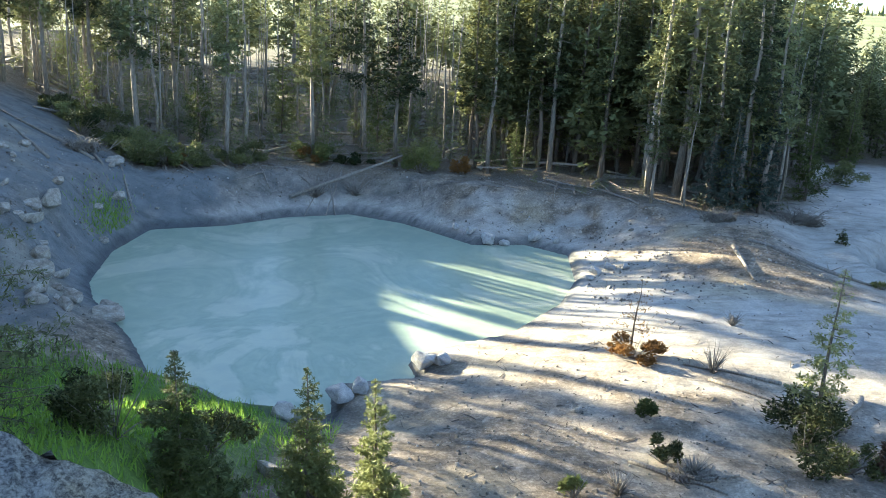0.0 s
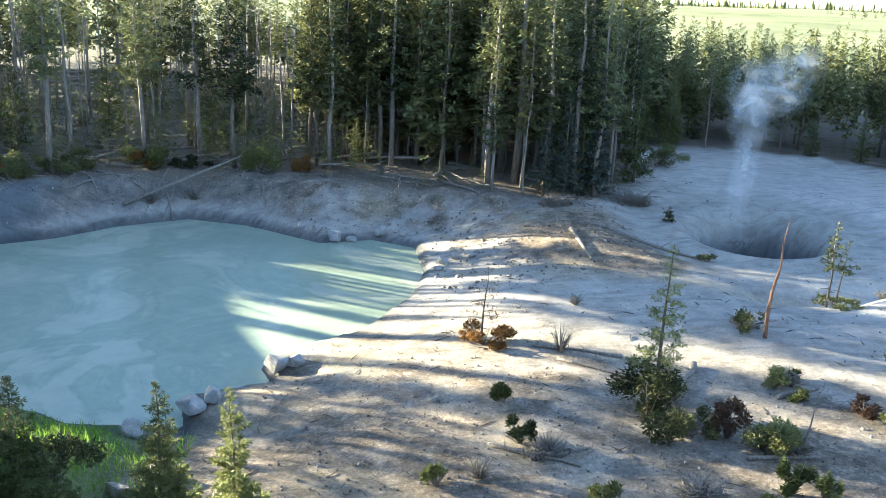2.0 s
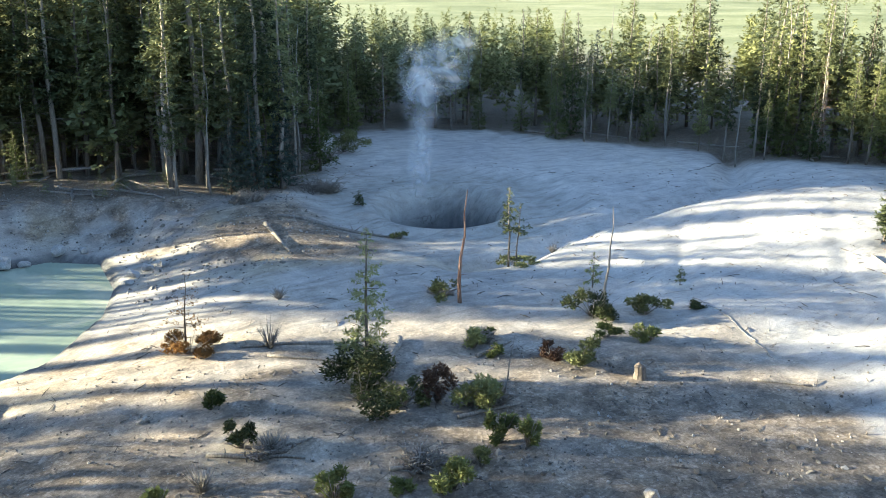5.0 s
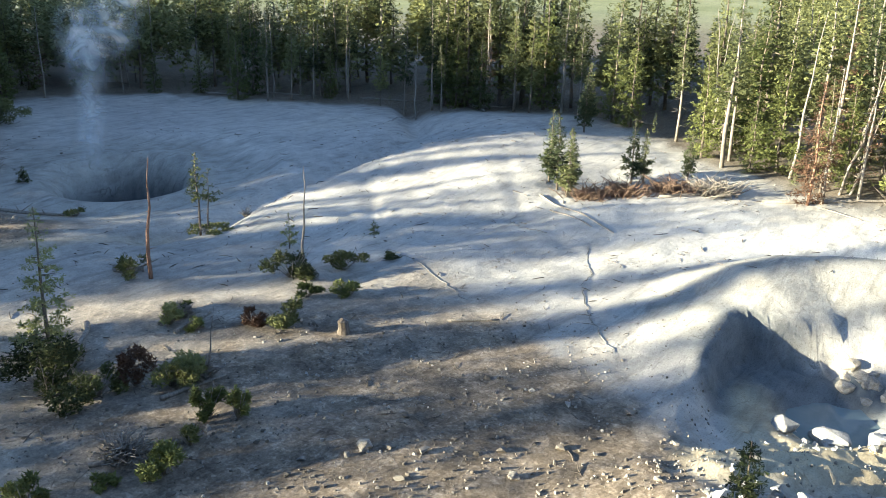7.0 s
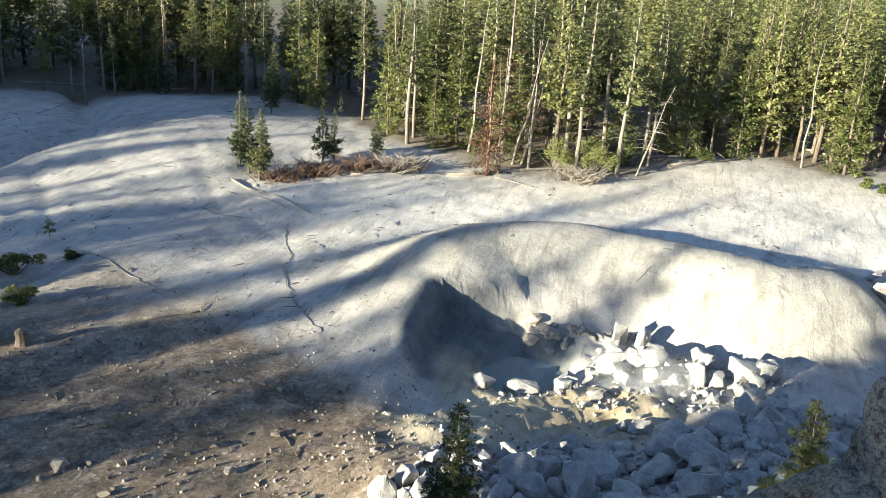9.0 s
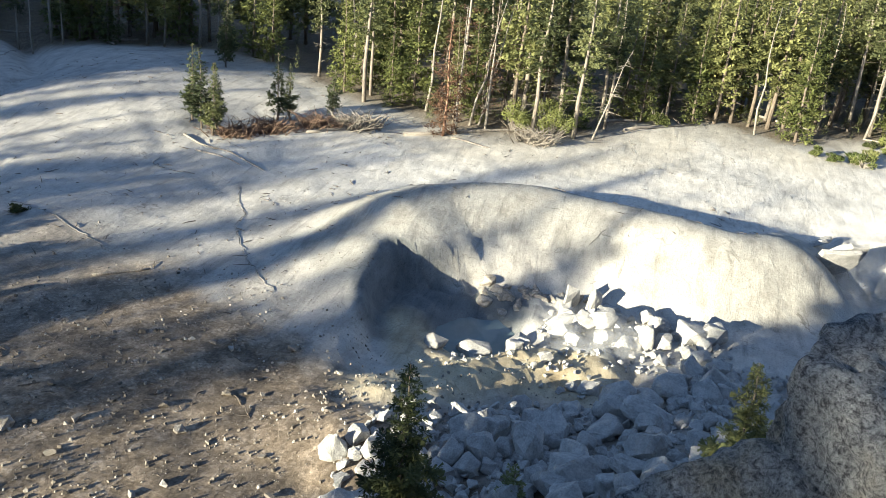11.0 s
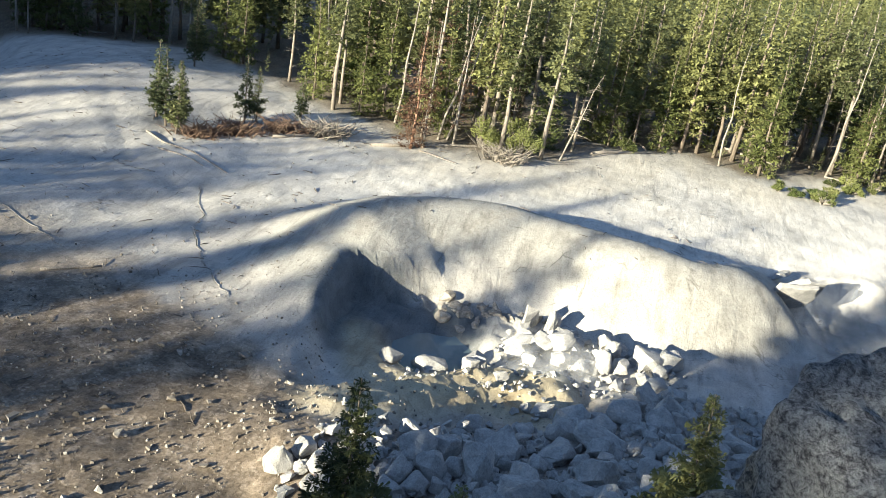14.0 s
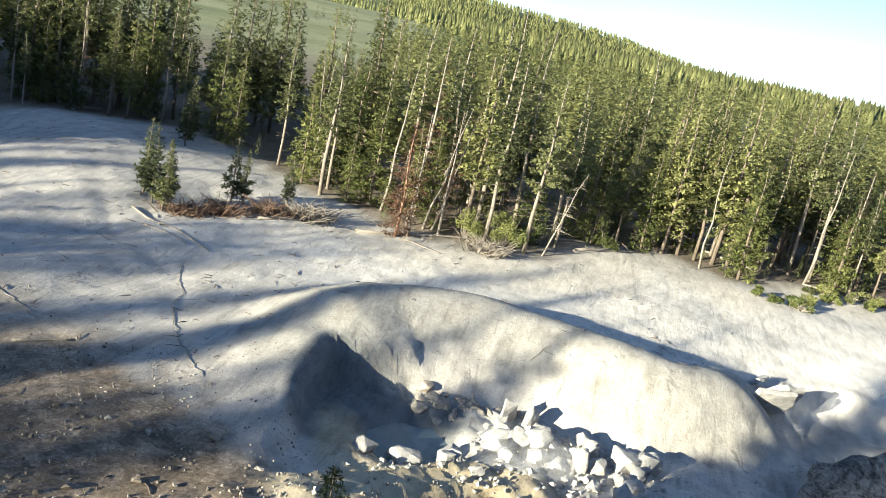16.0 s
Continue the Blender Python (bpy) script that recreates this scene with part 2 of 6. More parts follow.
def stone_material():
    """Loose fragments, each of its own dull tone from brown-grey to nearly white."""
    m, n, l, p = mat("grey_scattered_stone", 0.9)
    geo, info = n.new("ShaderNodeNewGeometry"), n.new("ShaderNodeObjectInfo")
    both = n.new("ShaderNodeMath")
    l.new(geo.outputs["Random Per Island"], both.inputs[0])
    l.new(info.outputs["Random"], both.inputs[1])
    wrap = n.new("ShaderNodeMath")
    wrap.operation = "FRACT"
    l.new(both.outputs[0], wrap.inputs[0])
    r = ramp(n, [(0.0, (0.12, 0.103, 0.085)), (0.45, (0.22, 0.195, 0.168)), (0.82, (0.30, 0.275, 0.245)), (1.0, (0.46, 0.44, 0.41))])
    l.new(wrap.outputs[0], r.inputs[0])
    t = noise_tex(n, l, 11, 6, 0.7, n.new("ShaderNodeTexCoord").outputs["Object"])
    sp = ramp(n, [(0.35, (0.65, 0.65, 0.65)), (0.6, (1, 1, 1))])
    l.new(t.outputs[0], sp.inputs[0])
    l.new(mix(n, l, 0.8, r.outputs[0], sp.outputs[0], "MULTIPLY"), p.inputs["Base Color"])
    bump(n, l, p, t.outputs[0], 0.6, 0.03)
    return m


STONE = stone_material()
TAN_ROCK = rock_material("tan_gravel_stone", (0.24, 0.21, 0.18), (0.42, 0.38, 0.33), (0.58, 0.55, 0.50))


def conglomerate():
    """Coarse grey breccia of the overlook: pale angular grains in a dark matrix."""
    m, n, l, p = mat("speckled_grey_breccia", 0.9)
    co = n.new("ShaderNodeTexCoord").outputs["Object"]
    warp = noise_tex(n, l, 9, 4, 0.6, co)
    v = n.new("ShaderNodeTexVoronoi")
    v.inputs["Scale"].default_value = 48
    l.new(mix(n, l, 0.3, co, warp.outputs[1]), v.inputs["Vector"])
    f = noise_tex(n, l, 34, 8, 0.8, co, 0.6)
    pits = n.new("ShaderNodeMath")
    pits.operation = "MULTIPLY_ADD"
    l.new(v.outputs[0], pits.inputs[0])
    pits.inputs[1].default_value = -0.2
    l.new(f.outputs[0], pits.inputs[2])
    r = ramp(n, [(0.26, (0.08, 0.08, 0.085)), (0.35, (0.235, 0.235, 0.238)), (0.43, (0.40, 0.40, 0.393)), (0.56, (0.59, 0.59, 0.58))])
    l.new(pits.outputs[0], r.inputs[0])
    tint = ramp(n, [(0.36, (0.62, 0.66, 0.72)), (0.5, (0.95, 0.95, 0.95)), (0.64, (1.0, 0.88, 0.70))])
    l.new(noise_tex(n, l, 2.6, 5, 0.6, co).outputs[0], tint.inputs[0])
    l.new(mix(n, l, 1.0, r.outputs[0], tint.outputs[0], "MULTIPLY"), p.inputs["Base Color"])
    bump(n, l, p, pits.outputs[0], 1.0, 0.05)
    return m


BRECCIA = conglomerate()


def water_material(name, a, b, c):
    m, n, l, p = mat(name, 0.32)
    p.inputs["Specular IOR Level"].default_value = 0.22
    co = n.new("ShaderNodeTexCoord").outputs["Object"]
    w = noise_tex(n, l, 0.10, 6, 0.55, co, 2.2)
    f = noise_tex(n, l, 0.9, 6, 0.6, co, 1.0)
    r = ramp(n, [(0.42, a), (0.49, b), (0.53, a), (0.585, c)])
    l.new(w.outputs[0], r.inputs[0])
    r2 = ramp(n, [(0.40, (0.93, 0.95, 0.96)), (0.62, (1.06, 1.05, 1.03))])
    l.new(f.outputs[0], r2.inputs[0])
    l.new(mix(n, l, 1.0, r.outputs[0], r2.outputs[0], "MULTIPLY"), p.inputs["Base Color"])
    bump(n, l, p, f.outputs[0], 0.05, 0.05)
    return m


MILKY = water_material("milky_green_water", (0.33, 0.405, 0.315), (0.38, 0.45, 0.35), (0.47, 0.515, 0.41))
# Near-black colour that stands in for shade at the crater bottom.
SHADEPOOL = water_material("crater_shade_water", (0.05, 0.065, 0.075), (0.06, 0.075, 0.085), (0.08, 0.095, 0.105))
GREYPOOL = water_material("grey_mud_water", (0.13, 0.19, 0.21), (0.16, 0.22, 0.24), (0.2, 0.26, 0.28))


# ---- building helpers ----
def link_mesh(name, verts, faces, material, smooth=False):
    me = bpy.data.meshes.new(name)
    me.from_pydata(verts, [], faces)
    me.materials.append(material)
    if smooth:
        me.polygons.foreach_set("use_smooth", [True] * len(me.polygons))
    me.update()
    return me


def part(name, mesh, parent, label=""):
    ob = new(name, mesh)
    ob.parent = parent
    if label:
        ob["label"] = label
    return ob


def tube(points, radii, sides=6):
    """Verts and faces of a bent, tapered tube."""
    vs, fs = [], []
    pts = [Vector(p) for p in points]
    for i, p in enumerate(pts):
        d = (pts[min(i + 1, len(pts) - 1)] - pts[max(i - 1, 0)]).normalized()
        u = d.cross(Vector((0.31, 0.95, 0.07))).normalized()
        w = d.cross(u)
        for k in range(sides):
            a = 2 * math.pi * k / sides
            vs.append(p + (u * math.cos(a) + w * math.sin(a)) * radii[i])
    for i in range(len(pts) - 1):
        for k in range(sides):
            k2 = (k + 1) % sides
            fs.append((i * sides + k, i * sides + k2, (i + 1) * sides + k2, (i + 1) * sides + k))
    fs.append(tuple(range(sides))[::-1])
    fs.append(tuple((len(pts) - 1) * sides + k for k in range(sides)))
    return vs, fs


def join(pieces):
    vs, fs = [], []
    for v, f in pieces:
        o = len(vs)
        vs.extend(v)
        fs.extend(tuple(i + o for i in q) for q in f)
    return vs, fs


# ---- terrain ----
LAKE = [(-17.0, 39), (-17.8, 44), (-17.3, 48.8), (-13.2, 50.6), (-10.3, 53.2), (-6.2, 55), (-2.4, 53.3), (1.8, 49.3), (4.9, 49.9),
        (7.4, 48), (7.2, 43.1), (6.0, 39.4), (3.0, 34.7), (-0.1, 32.9), (-0.9, 31.5), (-0.4, 30), (-3.5, 28.9), (-3.2, 26),
        (-4.9, 25.4), (-8.4, 28.1), (-10.8, 29.2), (-12.7, 32.5), (-15.9, 36.7)]
PIT = [(23.6, 7.9), (26.8, 9.0), (29.2, 9.0), (30.3, 6.5), (31.5, 2.7), (31.0, 0.5), (31.2, -2.6), (32.2, -4.8), (33.6, -6.9), (35.2, -8.2), (37.8, -8.0),
       (40.6, -9.2), (41.5, -11), (39, -13.5), (37, -17), (30, -18), (24, -10), (18, -3), (16.5, 2.5), (19.0, 6.3)]
CREST = [(29.5, 10.0), (32.0, 10.0), (34.0, 9.2), (35.6, 7.2), (36.4, 4.8), (36.2, 2.0), (35.6, -0.5), (34.7, -3.0), (35.6, -5.2), (36.8, -6.6)]
TREELINE = [(-46, 68), (-31.6, 63), (-27.6, 60.5), (-21.5, 54.8), (-17.6, 54), (-11, 57.8), (-3.5, 57.9), (0.3, 59), (7.5, 53.6),
            (13.8, 50.5), (19.6, 50), (23.6, 55), (28.7, 69), (37.4, 68.7), (43, 64.7), (46, 57), (53, 47.5), (52, 43), (57.6, 33.8),
            (57, 28.5), (51.6, 20.8), (48, 12), (48.5, 8), (51, 4), (58, 1.5), (60, -3), (56.5, -7), (61, -11), (61.5, -16), (66, -22), (72, -36)]


def seg_dist(x, y, pts, closed):
    d = np.full(np.shape(x), 1e9)
    inside = np.zeros(np.shape(x), bool)
    n = len(pts)
    for i in range(n if closed else n - 1):
        (ax, ay), (bx, by) = pts[i], pts[(i + 1) % n]
        dx, dy = bx - ax, by - ay
        t = np.clip(((x - ax) * dx + (y - ay) * dy) / (dx * dx + dy * dy), 0, 1)
        d = np.minimum(d, np.hypot(x - ax - t * dx, y - ay - t * dy))
        if closed:
            hit = ((ay > y) != (by > y)) & (x < dx * (y - ay) / (dy + 1e-12) + ax)
            inside ^= hit
    return np.where(inside, -d, d) if closed else d


def step(a, b, v):
    t = np.clip((v - a) / (b - a), 0, 1)
    return t * t * (3 - 2 * t)


def waves(x, y, scale, seed):
    """Smooth uneven relief between -1 and 1, a sum of turned sine waves."""
    rng = np.random.RandomState(seed)
    s = np.zeros(np.shape(x))
    for k in range(7):
        a, f, ph = rng.uniform(0, 6.28), rng.uniform(0.6, 1.9) / scale, rng.uniform(0, 6.28, 2)
        s = s + np.sin((x * math.cos(a) + y * math.sin(a)) * f * 6.28 + ph[0] + 1.3 * np.sin((y * math.cos(a) - x * math.sin(a)) * f * 4 + ph[1]))
    return s / 7


FOREST = [*TREELINE, (90, -4000), (4000, -4000), (4000, 4000), (-400, 4000), (-400, 70)]
RIDGE_AZ = [-40, -13, -7.3, -4, -0.4, 3.4, 7, 12, 18, 26, 40, 90, 180]
RIDGE_EL = [0.3, 0.45, 0.62, 0.50, 1.0, 1.6, 1.9, 2.1, 2.2, 1.2, 0.8, 0.6, 0.5]


def cliff_side(x, y):
    return 0.56 * x + 0.83 * y - 1.27


def height(x, y):
    x, y = np.asarray(x, float), np.asarray(y, float)
    r = np.hypot(x, y)
    az = np.degrees(np.arctan2(y, x))
    base = 1.5 + 1.0 * step(36, 58, r) + 0.16 * waves(x, y, 14, 3) + 0.05 * waves(x, y, 4, 4) + 0.018 * waves(x, y, 1.2, 5)
    # rolling mounds of the far flat and the gully between them
    base = base + 0.9 * np.exp(-(((x - 50) / 9) ** 2 + ((y - 33) / 7) ** 2)) + 0.5 * np.exp(-(((x - 40) / 6) ** 2 + ((y - 29) / 5) ** 2))
    gully = seg_dist(x, y, [(54.5, 47), (49.3, 41.8), (46, 38.8), (41.7, 37.0), (35.7, 36.2), (31.5, 36.3), (28.2, 35.6), (25.6, 34.4), (22, 35)], False)
    base = base - 0.6 * np.exp(-(gully / 0.9) ** 2) - 0.3 * np.exp(-(gully / 2.4) ** 2)
    runnel = seg_dist(x, y, [(35.8, 34.4), (33.4, 31.2), (30.2, 28), (29, 25.9), (26.6, 24.4), (23.4, 23.0)], False)
    base = base - 0.12 * (1 + 0.8 * waves(x, y, 3, 65)) * np.exp(-(runnel / 0.5) ** 2)
    scarp = seg_dist(x, y, [(44, 30), (39.5, 26.4), (35.4, 22.6), (34.4, 20.4), (33.1, 17.6), (29.6, 15.8), (27, 14)], False)
    base = base - 0.045 * (1 + waves(x, y, 3, 66)) * np.exp(-(scarp / 0.4) ** 2)
    # low rounded swells across the open flat
    swell = np.sin(0.95 * (0.45 * x + 0.89 * y) + 1.6 * np.sin(0.13 * x - 0.07 * y) + 0.8 * np.sin(0.31 * y))
    base = base + 0.16 * swell * step(24, 32, x) * step(60, 50, r) * step(14, 20, y)
    # bank west and north of the lake, rising into the wood
    west = np.clip(-15.5 - x - 0.25 * np.abs(y - 42), 0, None)
    base = base + np.minimum(0.38 * west, 4.6) * step(14, 24, y) * step(0, 4, west + 1)
    wood = np.clip(-seg_dist(x, y, FOREST, True), 0, 80)
    base = base + (0.02 + 0.04 * step(0, -15, x)) * np.minimum(wood, 45) * step(140, 100, r)
    # steaming crater
    cx, cy = x - 26.7, y - 44.6
    cr = np.hypot(cx, cy)
    toward = (cx * 0.51 + cy * 0.86) / 4.5
    rim = 1.85 + 0.35 * toward
    inner = np.interp(cr, [0, 1.7, 2.3, 2.8, 3.5, 4.2, 4.7], [-3.4, -3.2, -2.0, -0.6, 0.55, 0.9, 1.0])
    bowl = np.where(cr < 4.7, inner * rim, rim - 0.17 * np.clip(cr - 4.7, 0, None) ** 1.15)
    base = base + (bowl - base) * step(9.5, 5.0, cr)
    # dome and its hollow
    crest = seg_dist(x, y, CREST, False)
    lift = 0.95 + 0.75 * step(29.5, 32.0, x)
    outer = base + lift * np.exp(-(crest / 3.0) ** 2)
    pit = seg_dist(x, y, PIT, True)
    floor = 0.05 + 0.55 * step(1.2, 2.6, np.hypot(x - 27.4, (y - 5.4) * 1.1)) + 0.08 * waves(x, y, 2.2, 8) + step(1.6, 2.8, np.hypot(x - 27.4, (y - 5.4) * 1.1)) * (0.16 * waves(x, y, 1.6, 9) + 0.10 * np.abs(waves(x, y, 0.8, 10))) + 1.6 * step(25, 16, x) + 0.9 * step(-1, -9, y) * step(29, 24, x)
    ledge = step(1.5, 0.5, seg_dist(x, y, [(20.8, 6.4), (23.4, 4.6), (25.2, 3.2), (26.0, 1.4)], False))
    floor = floor + ledge * (0.30 + 0.22 * waves(x, y, 1.1, 63) + 0.16 * np.abs(waves(x, y, 0.45, 64)))
    face = step(6.5, 2.0, y) * step(26, 30, x) * step(-8.4, -6.8, y)
    crumble = step(8.6, 7.0, y) * step(1.0, 3.0, y) * step(28, 30, x) * step(4, 0.5, pit)
    soft = 0.9 - 0.4 * step(6.0, 7.5, y) * step(24, 26, x) + 3.6 * face + 2.5 * step(24, 18, x)
    t = np.clip(pit / soft, 0, 1)
    rise = step(0.0, 1.0, t) * (1 - face) + (1 - (1 - t) ** 2.3) * face
    base = floor + (outer - floor) * rise + crumble * (0.22 * waves(x, y, 1.3, 61) + 0.12 * waves(x, y, 0.5, 62))
    # lake basin
    d = seg_dist(x, y, LAKE, True)
    reach = 3.2 + 5.0 * step(-6, 6, x) * step(56, 48, y) + 2.0 * step(30, 24, y)
    shore = 0.12 + (base - 0.12) * step(-0.2, 1.0, d / reach) ** 0.9
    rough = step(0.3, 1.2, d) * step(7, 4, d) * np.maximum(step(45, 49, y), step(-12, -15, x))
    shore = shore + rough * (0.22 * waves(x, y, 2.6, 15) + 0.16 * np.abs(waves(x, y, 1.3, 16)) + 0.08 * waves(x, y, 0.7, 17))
    base = np.where(d > 0, shore, np.maximum(-1.2, 0.12 + d * 0.5))
    # grassy slope and cliff below the overlook
    s = cliff_side(x, y)
    grassy = np.clip((27.5 - y) * 0.42, 0, 9) * step(-2.5, -7, x)
    base = np.where(grassy > 0.05, np.maximum(base, grassy), base)
    s = s + 5.5 * step(-1.5, -7, y) * step(5, 11, x)
    fall = np.interp(s, [-1e4, 0.0, 0.5, 1.5, 3.0, 5.0, 8.0, 11.0, 14.0, 1e5], [12.35, 12.35, 11.3, 9.2, 6.6, 4.6, 2.9, 1.7, 0.0, -3e4])
    fall = fall + np.where((s > 0) & (s < 9), 0.25 * waves(x, y, 2.2, 11), 0)
    base = np.maximum(base, fall)
    # distance: a gentle rise to the meadows, then the wooded ridge
    el = np.interp(az, RIDGE_AZ, RIDGE_EL)
    far = 2.5 + 0.021 * np.clip(r - 90, 0, 620) + 3 * waves(x, y, 260, 21) * step(150, 500, r)
    ridge = (14 + r * np.tan(np.radians(el))) * step(650, 1700, r)
    far = np.maximum(far, ridge * step(20, 14, az) + ridge * 0.5 * step(14, 20, az))
    return base + (far - base) * step(90, 170, r) * step(-30, 0, cliff_side(x, y))


def axis(a, b, fine, lo, hi, grow=1.09):
    out = list(np.arange(a, b + 1e-6, fine))
    s, v = fine, a
    left = []
    while v > lo:
        s *= grow
        v -= s
        left.append(v)
    s, v = fine, b
    while v < hi:
        s *= grow
        v += s
        out.append(v)
    return np.array(left[::-1] + out)


def build_ground():
    xs, ys = axis(-22, 48, 0.31, -2500, 3500), axis(-12, 58, 0.31, -2500, 3500)
    X, Y = np.meshgrid(xs, ys)
    Z = height(X, Y)
    ny, nx = X.shape
    idx = np.arange(nx * ny).reshape(ny, nx)
    quads = np.stack([idx[:-1, :-1], idx[:-1, 1:], idx[1:, 1:], idx[1:, :-1]], -1).reshape(-1, 4)
    me = bpy.data.meshes.new("ground")
    me.vertices.add(nx * ny)
    me.vertices.foreach_set("co", np.stack([X, Y, Z], -1).ravel())
    me.loops.add(len(quads) * 4)
    me.loops.foreach_set("vertex_index", quads.ravel())
    me.polygons.add(len(quads))
    me.polygons.foreach_set("loop_start", np.arange(len(quads)) * 4)
    me.polygons.foreach_set("use_smooth", np.ones(len(quads), bool))
    me.update(calc_edges=True)
    me.materials.append(ground_material())
    s, r = cliff_side(X, Y), np.hypot(X, Y)
    lake, wood, pit = seg_dist(X, Y, LAKE, True), seg_dist(X, Y, FOREST, True), seg_dist(X, Y, PIT, True)
    n1, n2 = waves(X, Y, 7, 31), waves(X, Y, 3, 32)
    zone = s - 3.0 * step(11, 15, X) * step(20, 14, Y) - 7.0 * step(0.35, 1.1, X / (np.abs(Y) + 0.1)) * step(4, 12, X)
    gravel = 0.68 * step(25, 7, zone + 4.5 * n1 + 3 * n2 + 1.5 * waves(X, Y, 1.4, 33)) + (0.55 + 0.25 * n2) * step(36, 27, s + 2 * n1) * step(34, 26, X + n1)
    gravel = gravel + 0.7 * step(6.5, 3.5, np.hypot(X - 17, (Y - 42.5) * 0.9) + n2) + 0.45 * step(-0.15, 0.5, n2 + 0.5 * n1) * step(0.5, 2.5, lake) * step(44, 48, Y) * step(16, 10, X) + 0.8 * step(2.5, 0.0, np.abs(lake - 5 + 2 * n1)) * step(47, 52, Y) * 0.4
    gravel = gravel + (0.26 + 0.12 * n2) * step(29, 21, X + 2 * n1) * step(15, 21, Y)
    gravel = gravel + 0.4 * step(-15, -18, X) * step(65, 55, Y) + (0.25 + 0.3 * n2) * step(0.8, 2.2, lake) * step(14, 9, lake) * step(40, 45, Y + 0.2 * X) * step(22, 15, X) * step(-8, 2, X)
    gravel = gravel + (0.6 + 0.4 * n1) * step(0.4, 1.4, lake) * step(50, 52, Y) * step(4, -2, X)
    gravel = gravel * (1 - 0.85 * step(-2.0, 1.5, X - 0.5 * (Y - 7) - 20.7 + 1.6 * n2 + 0.8 * waves(X, Y, 1.2, 34)) * step(4.5, 6.5, Y))
    # Besides mud, this layer paints shade on the hollow's wall and inside the crater.
    mud_shade = step(0.1, -0.5, pit) * step(25.2, 26.6, X - 0.35 * (Y - 5)) * step(3.4, 4.4, Y) + step(1.1, 0.5, pit) * step(24, 25.5, X) * step(30.4, 29.6, X) * step(6.0, 7.5, Y) + 0.7 * step(0, -1, pit) * step(-6, -8, Y) + step(0.9, -0.4, Z) * step(5.2, 4.8, np.hypot(X - 26.7, Y - 44.6)) + 0.5 * step(0.6, 0.0, lake) + (0.85 + 0.3 * n2) * step(-13, -16, X) * step(65, 55, Y) * step(24, 29, Y) + (0.5 + 0.3 * n1 + 0.3 * n2) * step(0.3, 1.2, lake) * step(8, 5, lake) * step(48, 51, Y) * step(3, -6, X)
    ochre = 0.85 * step(1.9, 0.7, seg_dist(X, Y, [(20.8, 6.4), (23.4, 4.6), (25.2, 3.2), (26.0, 1.4)], False)) + 0.35 * step(0.9, 0.2, seg_dist(X, Y, [(8, 41.5), (12, 38.4), (18, 36.4), (23, 35)], False) + 0.3 * n2) + 0.25 * step(3.5, 0.5, np.abs(wood - 3 + 1.5 * n1)) * step(40, 46, X) * step(20, 12, Y) + 0.8 * step(0.0, -0.8, pit) * step(22.5, 24, X) * step(-1.0, 1.5, Y) * step(27.2, 25.4, X - 0.35 * (Y - 5)) + 0.3 * step(0.1, 0.6, n1) * step(8, 14, s) * step(46, 30, X) * step(15, 9, lake)
    duff = step(0.8, -1.5, wood + 1.0 * n2 - 1.6 * step(48, 53, Y) * step(12, 4, X))
    ang = np.degrees(np.arctan2(Y, X))
    grass = step(-3.5, -6.5, X + n2) * step(28.5, 26.0, Y + n2) * step(1.5, 4.0, s) + step(200, 320, r) * step(18, 13, ang + 2 * n1) * step(-60, -40, ang)
    meadow = step(120, 200, r + 15 * n1) * step(-5, 5, s)
    crust = step(9.0, 6.5, np.hypot(X - 26.7, Y - 44.6) + n2) + step(4.2, 2.2, seg_dist(X, Y, CREST, False) + 0.8 * n2) * step(-0.2, 0.4, pit)
    sinter = step(33, 39, X + 2 * n1) * step(0.5, 2.5, pit) * step(0.0, 2.0, wood) * step(26, 14, Y + n2) * (0.8 + 0.25 * n2) * step(1.6, 3.6, seg_dist(X, Y, CREST, False))
    gravel = gravel * (1 - np.clip(crust, 0, 1)) * (1 - 0.6 * step(0.8, -0.5, pit)) * (1 - step(25.5, 28, X) * step(14, 10, Y))
    ridge_wood = step(260, 420, r) * step(16, 11, ang + 2 * n1) * step(-60, -40, ang) + step(900, 1300, r) * step(-5, 5, s)
    mouth = np.hypot(X - 26.7, Y - 44.6)
    # First term paints deep shade into the crater mouth, second wets the lake rim.
    wet_shade = 0.75 * step(3.7, 2.3, mouth + 0.3 * n2 - 0.12 * (X - 26.7)) + 0.6 * step(0.25, 0.0, lake) * step(-1.0, -0.2, lake)
    for name, chans in (("wet_shade", (wet_shade, wet_shade, wet_shade)), ("sinter", (sinter, sinter, sinter)), ("crust", (crust, crust, crust)), ("wooded", (ridge_wood, ridge_wood, ridge_wood)), ("soil", (gravel, mud_shade, ochre)), ("cover", (duff * (1 - step(150, 220, r)), grass, meadow * (1 - np.clip(grass, 0, 1))))):
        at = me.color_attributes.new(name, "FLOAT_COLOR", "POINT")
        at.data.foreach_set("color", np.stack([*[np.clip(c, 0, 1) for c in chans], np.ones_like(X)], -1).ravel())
    ob = new("ground", me)
    return tagged(ob, "pale grey-white thermal ground with gravel and grassy banks", "ground", kind="structure")


build_ground()


